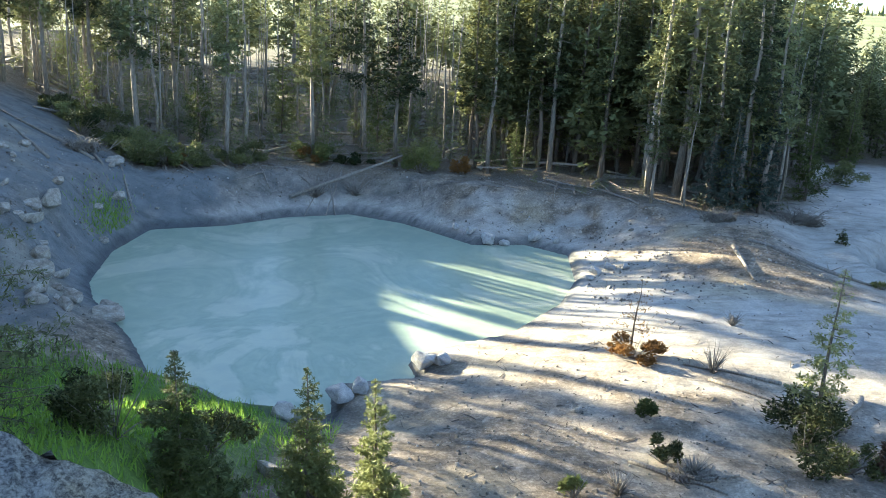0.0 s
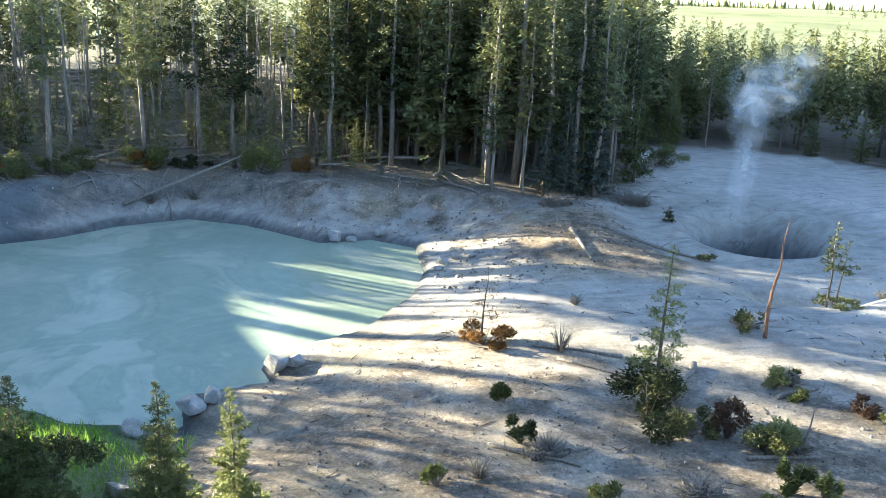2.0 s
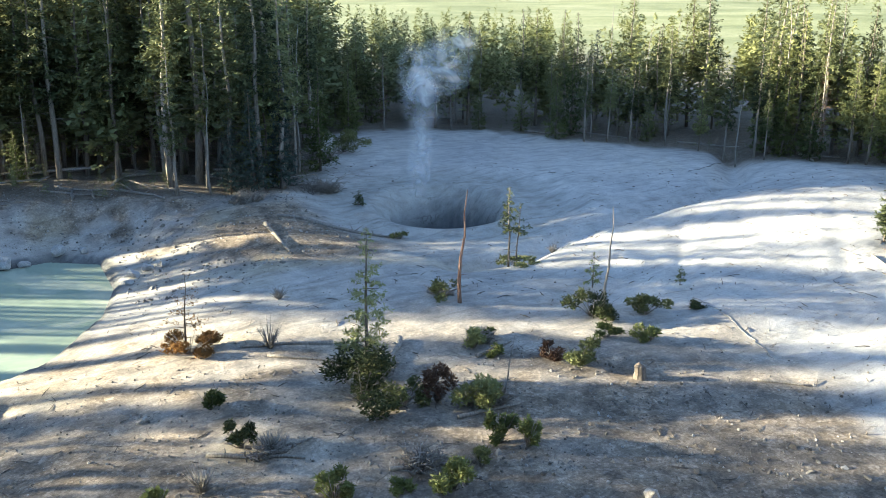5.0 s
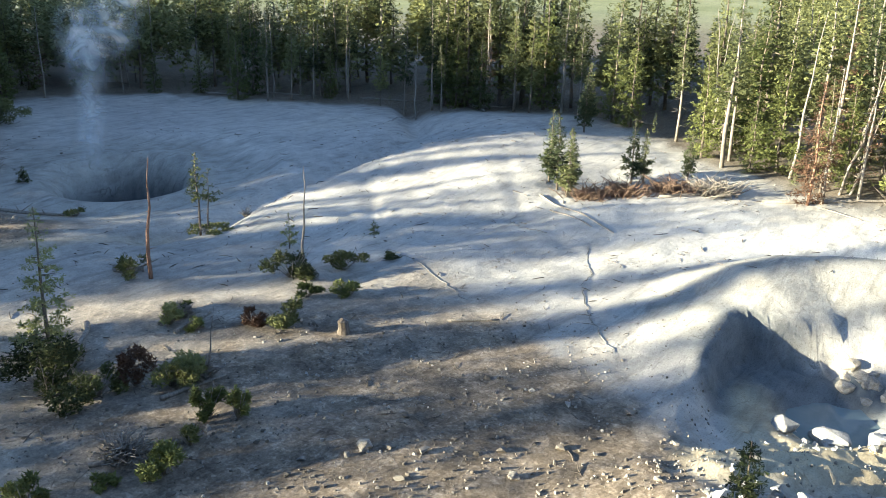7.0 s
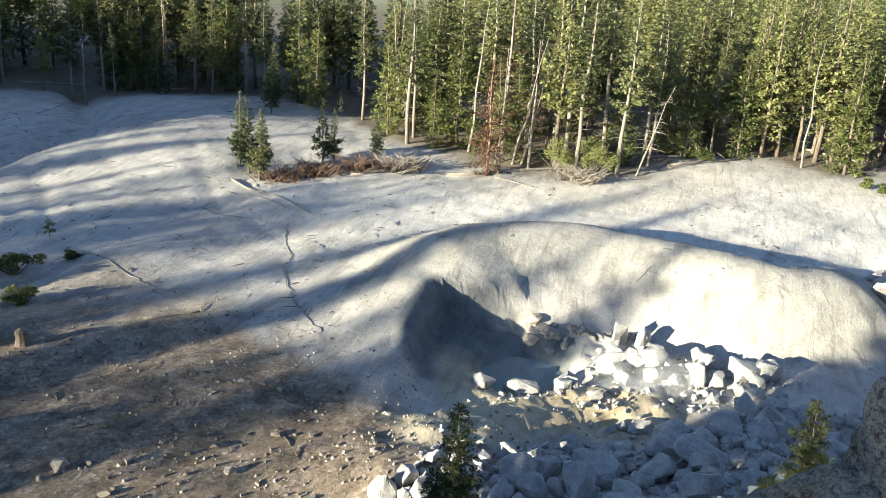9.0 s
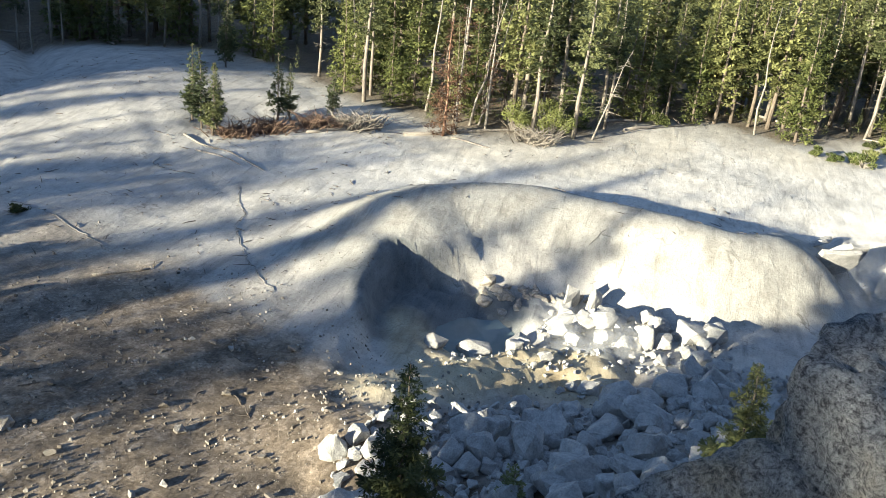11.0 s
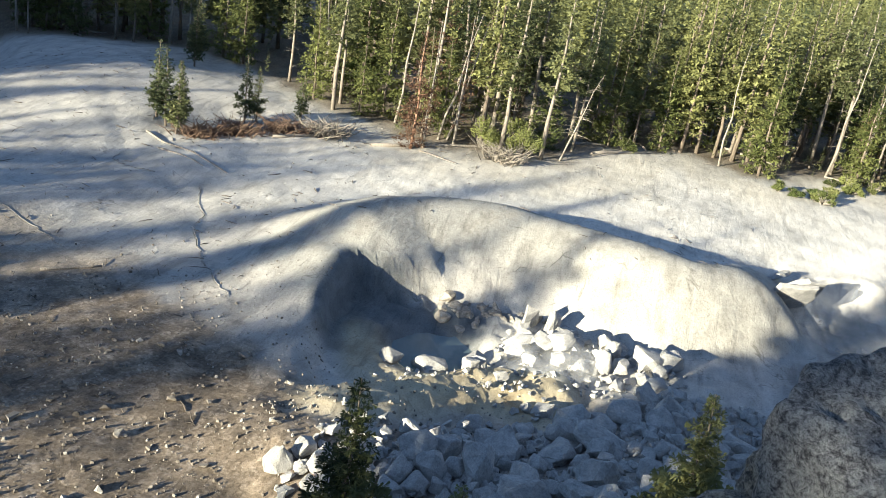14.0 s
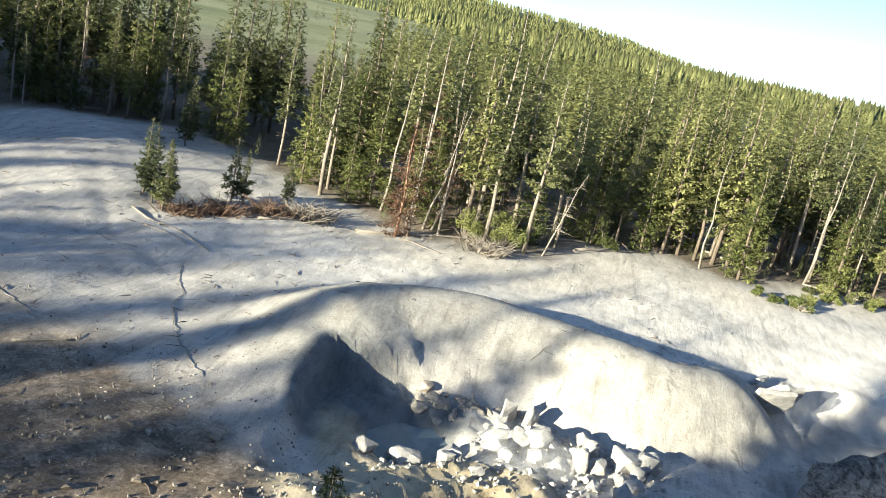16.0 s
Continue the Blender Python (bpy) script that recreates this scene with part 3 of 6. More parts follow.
def flat_water(name, pts, z, material, grow, label, category):
    c = np.mean(pts, axis=0)
    ring = []
    n = len(pts)
    for i in range(n):
        p0, p1, p2, p3 = (np.array(pts[(i + k - 1) % n]) for k in range(4))
        for t in (0, 0.33, 0.67):
            ring.append(0.5 * (2 * p1 + (p2 - p0) * t + (2 * p0 - 5 * p1 + 4 * p2 - p3) * t * t + (3 * p1 - p0 - 3 * p2 + p3) * t ** 3))
    vs = [(*(c + (p - c) * (1 + grow / np.linalg.norm(p - c))), z) for p in ring]
    bm = bmesh.new()
    face = bm.faces.new([bm.verts.new(v) for v in vs[::-1]])
    bmesh.ops.triangulate(bm, faces=[face], ngon_method="EAR_CLIP")
    me = bpy.data.meshes.new(name)
    bm.to_mesh(me)
    bm.free()
    me.materials.append(material)
    return tagged(new(name, me), label, category, kind="structure")


flat_water("water", LAKE, 0.0, MILKY, 0.9, "milky grey-green thermal lake with drifting surface scum", "lake")
# Unseen sheet added so that the crater bottom comes out dark.
flat_water("crater_shade_sheet", [(26.7 + 2.2 * math.cos(k * 0.5236), 44.6 + 2.2 * math.sin(k * 0.5236)) for k in range(12)], -2.0, SHADEPOOL, 0.3, "dark blue-grey pool sheet added to darken the crater bottom", "pool")
flat_water("water_pool", [(25.8, 5.1), (26.2, 6.3), (27.4, 7.0), (28.6, 6.2), (29.0, 4.9), (27.6, 4.0), (26.4, 4.2)], 0.16, GREYPOOL, 0.3,
           "small blue-grey muddy pool in the shaded hollow", "pool")


# ---- trees ----
def conifer_meshes(seed, h, start, width, needle, wood, branches=58, dens=15, sparse=0.0, lean=0.0, tuft=0.31, blades=6, slim=0.25):
    """Trunk and crown meshes of a pine: tapered trunk with twigs, and a crown of rounded needle tufts along its boughs."""
    rng = random.Random(seed)
    bend = [(rng.uniform(-1, 1) * 0.012 * h + lean * h * (k / 5) ** 1.2, rng.uniform(-1, 1) * 0.012 * h, h * k / 5) for k in range(6)]
    bend[0] = (0, 0, -0.3)
    r0 = 0.012 * h + 0.015

    def axis_at(z):
        k = min(max(z / h * 5, 0), 4.999)
        i = int(k)
        return Vector(bend[i]).lerp(Vector(bend[i + 1]), k - i)

    wood_parts = [tube(bend, [r0 * (1 - 0.17 * k) for k in range(6)], 6)]
    for k in range(int(h * 1.6)):
        z = rng.uniform(0.12, max(start, 0.3)) * h
        a, ln = rng.uniform(0, 6.28), rng.uniform(0.25, 0.9) * width
        p = axis_at(z)
        wood_parts.append(tube([p, p + Vector((math.cos(a) * ln, math.sin(a) * ln, rng.uniform(-0.3, 0.15) * ln))], [0.02, 0.006], 3))
    vs, fs = [], []
    for i in range(branches):
        u = (i + rng.random()) / branches
        if rng.random() < sparse:
            continue
        z = h * (start + (1 - start) * u)
        prof = (1 - u) ** 0.85 * min(1.0, 0.55 + 2.6 * u) * (1.08 + 0.12 * math.sin(11 * u + seed)) + 0.02
        ln = width * prof * rng.uniform(0.65, 1.2)
        a = i * 2.4 + rng.uniform(-0.5, 0.5)
        d = Vector((math.cos(a), math.sin(a), 0))
        rise = -0.32 + 0.62 * u + rng.uniform(-0.12, 0.12)
        p0 = axis_at(min(z, h * 0.985))
        n = max(2, round(dens * (0.45 + 0.8 * prof) * ln / (width + 0.01) + 1.0))
        side = Vector((-d.y, d.x, 0))
        if i % 3 == 0:
            wood_parts.append(tube([p0, p0 + d * ln * 0.75 + Vector((0, 0, rise * ln * 0.6))], [0.004 * h * (1.05 - u) + 0.006, 0.006], 3))
        for k in range(n):
            t = 0.22 + 0.80 * (k + rng.random()) / n
            c = p0 + d * ln * t + Vector((0, 0, rise * ln * t + 0.16 * ln * t * t))
            c += side * rng.uniform(-0.30, 0.30) * ln * (0.35 + 0.65 * t) + Vector((0, 0, rng.uniform(-0.10, 0.06) * (0.4 + ln) * min(1.0, h / 6)))
            q = tuft * rng.uniform(0.7, 1.25) * min(1.0, 0.45 + 0.6 * ln / max(width, 0.3))
            o = len(vs)
            vs.append(c)
            for j in range(blades):
                v = (d * 0.55 + Vector((rng.uniform(-1, 1), rng.uniform(-1, 1), rng.uniform(-0.6, 0.5)))).normalized()
                w = v.cross(Vector((rng.uniform(-0.6, 0.6), rng.uniform(-0.6, 0.6), 1))).normalized()
                r1, r2 = q * rng.uniform(0.75, 1.2), q * rng.uniform(0.75, 1.2)
                vs += [c + (v - w * slim) * r1, c + (v + w * slim) * r2]
                fs.append((o, o + 1 + 2 * j, o + 2 + 2 * j))
    tv, tf = join(wood_parts)
    return link_mesh("trunk", tv, tf, wood, True), link_mesh("crown", vs, fs, needle)


def snag_mesh(seed, h, wood, twigs=26, lean=0.05, length=0.9, girth=1.0):
    rng = random.Random(seed)
    pts = [(lean * h * k / 5 + rng.uniform(-1, 1) * 0.016 * h, rng.uniform(-1, 1) * 0.016 * h, h * k / 5 - (0.3 if k == 0 else 0)) for k in range(6)]
    out = [tube(pts, [(0.0085 * h + 0.02) * girth * (1 - 0.17 * k) for k in range(6)], 7)]
    for k in range(twigs):
        z = rng.uniform(0.25, 0.97)
        p = Vector(pts[int(z * 5)]).lerp(Vector(pts[min(int(z * 5) + 1, 5)]), z * 5 % 1)
        a, ln = rng.uniform(0, 6.28), length * rng.uniform(0.2, 1.0) * (1.15 - z)
        m = p + Vector((math.cos(a), math.sin(a), rng.uniform(-0.2, 0.3))) * ln * 0.6
        out.append(tube([p, m, m + Vector((math.cos(a + 0.4), math.sin(a + 0.4), -0.2)) * ln * 0.5], [0.02, 0.012, 0.004], 3))
    return link_mesh("trunk", *join(out), wood, True)


def make_tree(name, meshes, label, category="pine tree", group=""):
    root = new(name)
    tagged(root, label, category, group)
    for nm, me in zip(("trunk", "crown"), meshes):
        part(nm, me, root)
    return root


KINDS = []
for i in range(4):
    KINDS.append(make_tree("pine_tree", conifer_meshes(10 + i, 11.0, 0.14 + 0.075 * i, 1.45, NEEDLE, BARK, branches=78, dens=10, sparse=0.04),
                           "tall lodgepole pine with green crown and bare grey lower trunk", group="forest pines"))
for i in range(2):
    KINDS.append(make_tree("bushy_pine", conifer_meshes(20 + i, 8.5, 0.05, 1.5, NEEDLE_YOUNG, BARK, branches=74, dens=10),
                           "bushy green pine with boughs down to the ground", group="forest pines"))
HIGH = [make_tree("tall_pine", conifer_meshes(50 + i, 13.5, 0.30 + 0.07 * i, 1.35, NEEDLE_GREY, PALEBARK, branches=74, dens=11, sparse=0.1, tuft=0.31),
                  "tall lodgepole pine with a long bare trunk and high crown", group="forest pines") for i in range(3)]
DEAD = [make_tree("dead_pine", (snag_mesh(30 + i, 10.0, DEADWOOD, 34, 0.03 + 0.03 * i),), "dead grey pine trunk with broken twigs", "dead tree", "forest snags")
        for i in range(2)]
RUST = make_tree("dead_pine", conifer_meshes(41, 9.5, 0.15, 1.1, NEEDLE_RED, DEADWOOD, branches=56, dens=6, sparse=0.2, tuft=0.22, slim=0.16),
                 "dead pine with rust-brown needles", "dead tree", "forest snags")
BLUE = make_tree("pine_tree", conifer_meshes(45, 8.0, 0.08, 1.25, NEEDLE_HAZED, BARK, branches=78, dens=10), "pine beside the pale flat, haze and shade put into its blue-grey colour", group="forest pines")


def place(kind, x, y, s=1.0, turn=None, sink=0.0, rng=random):
    z = float(height(x, y)) - sink
    t = rng.uniform(0, 360) if turn is None else turn
    return copy_thing(kind, pose(x, y, z, rng.uniform(-1.5, 1.5), rng.uniform(-1.5, 1.5), t) @ Matrix.Diagonal((s, s, s, 1)))


def grow_forest():
    rng = random.Random(5)
    taken = []
    line = [Vector(p) for p in TREELINE]
    total = sum((b - a).length for a, b in zip(line, line[1:]))
    tries = 0
    while len(taken) < 350 and tries < 20000:
        tries += 1
        q = rng.uniform(0, total)
        for a, b in zip(line, line[1:]):
            if q <= (b - a).length:
                break
            q -= (b - a).length
        d = (b - a).normalized()
        nrm = Vector((-d.y, d.x))
        depth = 0.3 + (20 if a.x < 4 and a.y > 50 else 13) * rng.random() ** (1.2 if a.x < 4 and a.y > 50 else 1.6)
        p = a + d * q + nrm * depth
        if seg_dist(np.array(p.x), np.array(p.y), FOREST, True) > -0.2:
            continue
        if any((p - t).length < (1.25 if p.x < 4 and p.y > 50 else 1.2) for t in taken):
            continue
        if (p.x < -21 and rng.random() < 0.5) or (depth > 8 and p.x < 4 and p.y > 50 and rng.random() < 0.55):
            continue
        taken.append(p)
        u = rng.random()
        edge = depth < 2.5
        if p.x < 8 and p.y > 50:
            kind = rng.choice(DEAD) if u < 0.17 else RUST if u < 0.25 else KINDS[4 + rng.randrange(2)] if u < 0.48 else KINDS[rng.randrange(4)] if u < 0.68 else rng.choice(HIGH)
            if p.x < -13:
                if u < 0.3:
                    continue
                kind = rng.choice(DEAD) if u < 0.52 else rng.choice(HIGH) if u < 0.86 else KINDS[4 + rng.randrange(2)]
            s = rng.uniform(0.92, 1.22) * (rng.uniform(0.4, 0.85) if kind in KINDS[4:] else 1.08 if kind in KINDS else 1.15 if kind in DEAD else 1.0)
            place(kind, p.x, p.y, s, rng=rng)
            continue
        if u < 0.12:
            kind = rng.choice(DEAD)
        elif u < 0.17:
            kind = RUST
        elif u < (0.55 if depth < 5 else 0.25):
            kind = KINDS[4 + rng.randrange(2)]
        else:
            kind = KINDS[rng.randrange(4)]
        s = rng.uniform(0.62, 1.18) * (0.8 if edge else 1.0)
        if p.x > 46 and kind in KINDS and rng.random() < 0.42:
            kind, s = rng.choice(HIGH), s * 0.88
        if 8 <= p.x < 26 and p.y > 47 and kind in KINDS and rng.random() < 0.6:
            kind, s = rng.choice(HIGH), s * 1.05
        if 8 <= p.x < 24 and p.y > 47:
            s *= 1.2
        if 24 < p.x < 56 and p.y > 36:
            s *= 0.84
        place(kind, p.x, p.y, s, rng=rng)


grow_forest()


def joined_wood(name, label, spots, kinds, needle):
    """Many distant conifers joined into one mesh from a few tufted shapes, turned and scaled."""
    rng = random.Random(len(spots))
    shapes = []
    for me in kinds:
        v = np.array([q.co for q in me.vertices])
        f = np.array([p.vertices[:] for p in me.polygons])
        shapes.append((v, f))
    V, F, o = [], [], 0
    for x, y, z, k in spots:
        v, f = shapes[rng.randrange(len(shapes))]
        a = rng.uniform(0, 6.28)
        c, n = math.cos(a), math.sin(a)
        w = k * rng.uniform(0.75, 1.1)
        V.append(np.stack([x + w * (c * v[:, 0] - n * v[:, 1]), y + w * (n * v[:, 0] + c * v[:, 1]), z + k * v[:, 2]], -1))
        F.append(f + o)
        o += len(v)
    V, F = np.concatenate(V), np.concatenate(F)
    me = bpy.data.meshes.new(name)
    me.vertices.add(len(V))
    me.vertices.foreach_set("co", V.ravel())
    me.loops.add(F.size)
    me.loops.foreach_set("vertex_index", F.ravel())
    me.polygons.add(len(F))
    me.polygons.foreach_set("loop_start", np.arange(len(F)) * 3)
    me.update(calc_edges=True)
    me.materials.append(needle)
    return tagged(new(name, me), label, "forest", kind="stuff")


def spire_mesh(seed):
    """A conifer seen from far away: two ragged tapering skirts of boughs, 10 m high."""
    rng = random.Random(seed + 700)
    vs, fs = [], []
    for z0, z1, r in ((0.4, 6.5, 1.9), (3.6, 10.0, 1.35)):
        o = len(vs)
        vs.append((rng.uniform(-0.2, 0.2), rng.uniform(-0.2, 0.2), z1))
        for k in range(7):
            a, q = 6.283 * k / 7, r * rng.uniform(0.55, 1.25)
            vs.append((q * math.cos(a), q * math.sin(a), z0 + rng.uniform(-0.5, 1.6)))
        fs += [(o, o + 1 + k, o + 1 + (k + 1) % 7) for k in range(7)]
    return link_mesh("spire", vs, fs, NEEDLE)


def far_wood():
    rng = random.Random(9)
    mid, far, low, high = [], [], [], []
    line = [Vector(p) for p in TREELINE]
    while len(low) < 170:
        x, y = rng.uniform(-30, 14), rng.uniform(53, 62)
        low.append((x, y, rng.uniform(0.07, 0.2)))
    while len(low) < 760:
        x, y = rng.uniform(-34, 6), rng.uniform(57, 84)
        low.append((x, y, rng.uniform(0.12, 0.42)))
    while len(low) < 960:
        az, r = radians(rng.uniform(84, 124)), rng.uniform(72, 112)
        low.append((r * math.cos(az), r * math.sin(az), rng.uniform(0.16, 0.42)))
    while len(low) < 1050:
        i = rng.randrange(14, len(line) - 1)
        p = line[i].lerp(line[i + 1], rng.random()) + Vector((rng.uniform(0.5, 8), rng.uniform(-1, 3)))
        low.append((p.x, p.y, rng.uniform(0.08, 0.3)))
    while len(low) < 1180:
        i = rng.randrange(len(line) - 1)
        p = line[i].lerp(line[i + 1], rng.random())
        d = (line[i + 1] - line[i]).normalized()
        p += Vector((-d.y, d.x)) * 9 * rng.random() ** 1.5
        low.append((p.x, p.y, rng.uniform(0.06, 0.24)))
    while len(mid) < 1150:
        az, r = radians(rng.uniform(-24, 122)), rng.uniform(54, 150)
        if 17 < math.degrees(az) < 52 and r > 98:
            continue
        if az < radians(17) and rng.random() < 0.35:
            continue
        if rng.random() < (r - 90) / 90 or (az > radians(88) and (r < 96 or rng.random() < 0.3)):
            continue
        k = rng.uniform(0.74, 1.02) if 34 < math.degrees(az) < 66 else rng.uniform(0.55, 0.8) if 17 < math.degrees(az) < 34 else rng.uniform(1.05, 1.35) if math.degrees(az) > 84 else rng.uniform(0.95, 1.3) if math.degrees(az) > 67 else rng.uniform(0.5, 1.05)
        mid.append((r * math.cos(az), r * math.sin(az), k))
    for _ in range(300):
        az, r = radians(rng.uniform(66, 88)), rng.uniform(62, 112)
        mid.append((r * math.cos(az), r * math.sin(az), rng.uniform(1.25, 1.6)))
    for az0, r0, n in ((31, 330, 14), (27, 360, 18), (24.5, 350, 10), (36, 420, 12), (21, 300, 9), (33, 520, 22), (27, 560, 26), (40, 560, 16), (48, 600, 20), (56, 520, 10)):
        for _ in range(n):
            az, r = radians(az0 + rng.gauss(0, 1.1)), r0 + rng.gauss(0, 7)
            far.append((r * math.cos(az), r * math.sin(az), rng.uniform(0.6, 1.1)))
    while len(far) < 2300:
        az, r = radians(rng.uniform(-26, 80) if rng.random() < 0.3 else rng.uniform(-26, 18)), 105 * math.exp(rng.random() * 1.5)
        if math.degrees(az) > 15 + 3 * math.sin(r / 90) and rng.random() < 0.985:
            continue
        far.append((r * math.cos(az), r * math.sin(az), rng.uniform(0.55, 1.1)))
    while len(high) < 11000:
        az, r = radians(rng.uniform(-26, 80) if rng.random() < 0.35 else rng.uniform(-26, 18)), math.sqrt(rng.uniform(360 ** 2, 1500 ** 2)) if rng.random() < 0.6 else rng.uniform(360, 2300)
        deg = math.degrees(az)
        if (deg > 15 + 3 * math.sin(r / 90) and r < 900) or (r > 900 and deg > 30 and rng.random() < 0.6):
            continue
        high.append((r * math.cos(az), r * math.sin(az), rng.uniform(0.8, 1.35)))
    hx, hy, hk = np.array(high).T
    joined_wood("ridge_woods", "distant green conifer woods covering slope and ridge", list(zip(hx, hy, height(hx, hy), hk)), [spire_mesh(i) for i in range(5)], NEEDLE)
    for name, label, pts, variants, gap in (
            ("woods", "dense green pine wood behind the first trees", [q for q in mid if math.atan2(q[1], q[0]) < radians(58)], dict(branches=38, dens=6, tuft=0.5, blades=4, slim=0.36), -4),
            ("shaded_woods", "dense grey-green pine wood in evening shade", [q for q in mid if math.atan2(q[1], q[0]) >= radians(58)], dict(branches=38, dens=6, tuft=0.5, blades=4, slim=0.36), -4),
            ("undergrowth", "low green young pines and bushes under the trees", low, dict(branches=24, dens=5, tuft=0.5, blades=3, slim=0.3), 0.4),
            ("far_woods", "dense green conifer woods stretching to the ridge", far, dict(branches=22, dens=2, tuft=0.6, blades=3, slim=0.42), -12)):
        kinds = [conifer_meshes(200 + i, 10.0, 0.12 + 0.06 * i, 1.5, NEEDLE, BARK, **variants)[1] for i in range(4)]
        px, py, ks = np.array(pts).T
        keep = seg_dist(px, py, FOREST, True) < gap
        px, py, ks = px[keep], py[keep], ks[keep]
        joined_wood(name, label, list(zip(px, py, height(px, py), ks)), kinds, NEEDLE_GREY if name in ("shaded_woods", "undergrowth") else NEEDLE)


far_wood()


def timber():
    """Thin standing dead stems and fallen poles in the deep wood, too many to count."""
    rng = random.Random(31)
    out = []
    px, py = np.array([(rng.uniform(-36, 12), rng.uniform(57, 104)) for _ in range(560)]).T
    keep = seg_dist(px, py, FOREST, True) < -0.5
    px, py = px[keep], py[keep]
    turns = np.array([rng.uniform(0, 6.28) for _ in px])
    lens = np.array([rng.uniform(2, 7) for _ in px])
    ends = height(px + np.cos(turns) * lens, py + np.sin(turns) * lens)
    for i, (x, y, z, a, ln, ze) in enumerate(zip(px, py, height(px, py), turns, lens, ends)):
        if i % 5 < 2:
            h, r, k = rng.uniform(5, 11), rng.uniform(0.04, 0.10), rng.uniform(0, 0.09)
            top = Vector((x + math.cos(a) * k * h, y + math.sin(a) * k * h, z + h))
            mid = Vector((x, y, z)).lerp(top, 0.5) + Vector((rng.gauss(0, 0.1), rng.gauss(0, 0.1), 0))
            out.append(tube([(x, y, z - 0.3), mid, top], [r, r * 0.75, r * 0.3], 5))
            for _ in range(5):
                p, b, q = Vector((x, y, z)).lerp(top, rng.uniform(0.2, 0.95)), rng.uniform(0, 6.28), rng.uniform(0.3, 1.0)
                out.append(tube([p, p + Vector((math.cos(b) * q, math.sin(b) * q, rng.uniform(-0.3, 0.2)))], [0.018, 0.006], 3))
        else:
            r = rng.uniform(0.06, 0.14)
            x2, y2 = x + math.cos(a) * ln, y + math.sin(a) * ln
            z2 = ze + rng.choice((0.1, 0.1, 0.8))
            out.append(tube([(x, y, z + r), ((x + x2) / 2, (y + y2) / 2, (z + z2) / 2 + r * 1.3), (x2, y2, z2 + r * 0.5)], [r, r * 0.85, r * 0.6], 6))
    ob = new("dead_timber", link_mesh("dead_timber", *join(out), DEADWOOD, True))
    tagged(ob, "thin grey dead stems and fallen poles in the wood", "deadwood", kind="stuff")


timber()

# the first tree of each kind stands in the deep wood
for i, k in enumerate(KINDS + HIGH + DEAD + [RUST, BLUE]):
    x, y = 62 + 3.0 * (i % 3), 24 + 4 * i
    k.matrix_basis = pose(x, y, float(height(x, y)))


def shade_trees():
    """Pines on the western bank and beside the overlook, and the thick of the wood, whose long shadows streak the ground."""
    rng = random.Random(17)
    made = 0
    while made < 33:
        x, y = rng.uniform(-50, -12), rng.uniform(14, 52)
        if x > -0.56 * y - 3.0 or y < -0.45 * x + 2 or 12.8 < 0.545 * x + 0.839 * y < 14.2:
            continue
        across = 0.545 * x + 0.839 * y
        if 15.5 < across < 34 and across % 3.2 < 2.0:
            continue
        place(KINDS[rng.choice((0, 1, 4, 5, 4, 5))], x, y, rng.uniform(0.75, 1.1), rng=rng)
        made += 1
    for x, y, s in ((-17.4, 12.0, 0.9), (-16.6, 10.4, 0.9), (-19.9, 14.0, 0.95), (-18.9, 11.3, 0.9), (-21, 13, 0.95), (-17, 13, 0.85)):
        place(KINDS[4 + rng.randrange(2)], x, y, s, rng=rng)
    for x, y, s in ((-13, 7.5, 0.75), (-15, 10.5, 0.85), (-19, 12, 0.9), (-22, 15, 0.9), (-15.5, 21, 1.05),
                    (-28, 43, 0.9), (-30.5, 44.5, 0.9), (-26, 38, 0.85), (-31, 49, 0.9), (-34, 51, 1.0), (-13.5, 16, 0.8)):
        place(KINDS[3 + rng.randrange(3)], x, y, s, rng=rng)
    for x, y, s in ((-36, 55, 1.15), (-33.5, 57.5, 1.2), (-38, 60, 1.25), (-31, 60.5, 1.1), (-34, 63.5, 1.2), (-28.5, 61.5, 1.1), (-26, 63, 1.15), (-23, 61, 1.1), (-20, 63.5, 1.2),
                    (-40, 57, 1.2), (-37, 51, 1.1)):
        place(HIGH[rng.randrange(3)], x, y, s, rng=rng)
    for x, y, s in ((-33, 56.8, 0.46), (-32.6, 59.8, 0.5), (-32.8, 62.6, 0.5)):
        place(KINDS[4 + rng.randrange(2)], x, y, s, rng=rng)
    for x, y, s in ((-15.2, 20.6, 1.4), (-16.6, 22.2, 1.35), (-15.6, 18.2, 1.4), (-14.2, 15.6, 1.35), (-17.6, 20.8, 1.5), (-19.4, 23.0, 1.5), (-13.6, 13.4, 1.3),
                    (-16.6, 15.8, 1.4), (-20.6, 21.4, 1.5), (-18.8, 18.0, 1.5)):
        place(KINDS[rng.choice((1, 4, 5))], x, y, s, rng=rng)
    made = 0
    while made < 42:
        x, y = rng.uniform(0, 15), rng.uniform(57, 69)
        if float(seg_dist(np.array(x), np.array(y), FOREST, True)) < -4:
            place(KINDS[rng.randrange(4)], x, y, rng.uniform(1.05, 1.3), rng=rng)
            made += 1
    for x, y, s in ((-25.5, 40.5, 1.05), (-30.5, 51, 1.1), (-20, 27.2, 1.5), (-21.6, 28.2, 1.5), (-19.2, 26.4, 1.45)):
        place(HIGH[2], x, y, s, rng=rng)
    for x, y, s in ((-31.4, 56.0, 0.55), (-30.6, 58.6, 0.5)):
        place(KINDS[rng.randrange(2)], x, y, s, rng=rng)

    for x, y, s in ((-22, 30, 1.0), (-26.5, 33.0, 1.1), (-24.5, 30.2, 0.95)):
        place(KINDS[4], x, y, s, rng=rng)


shade_trees()

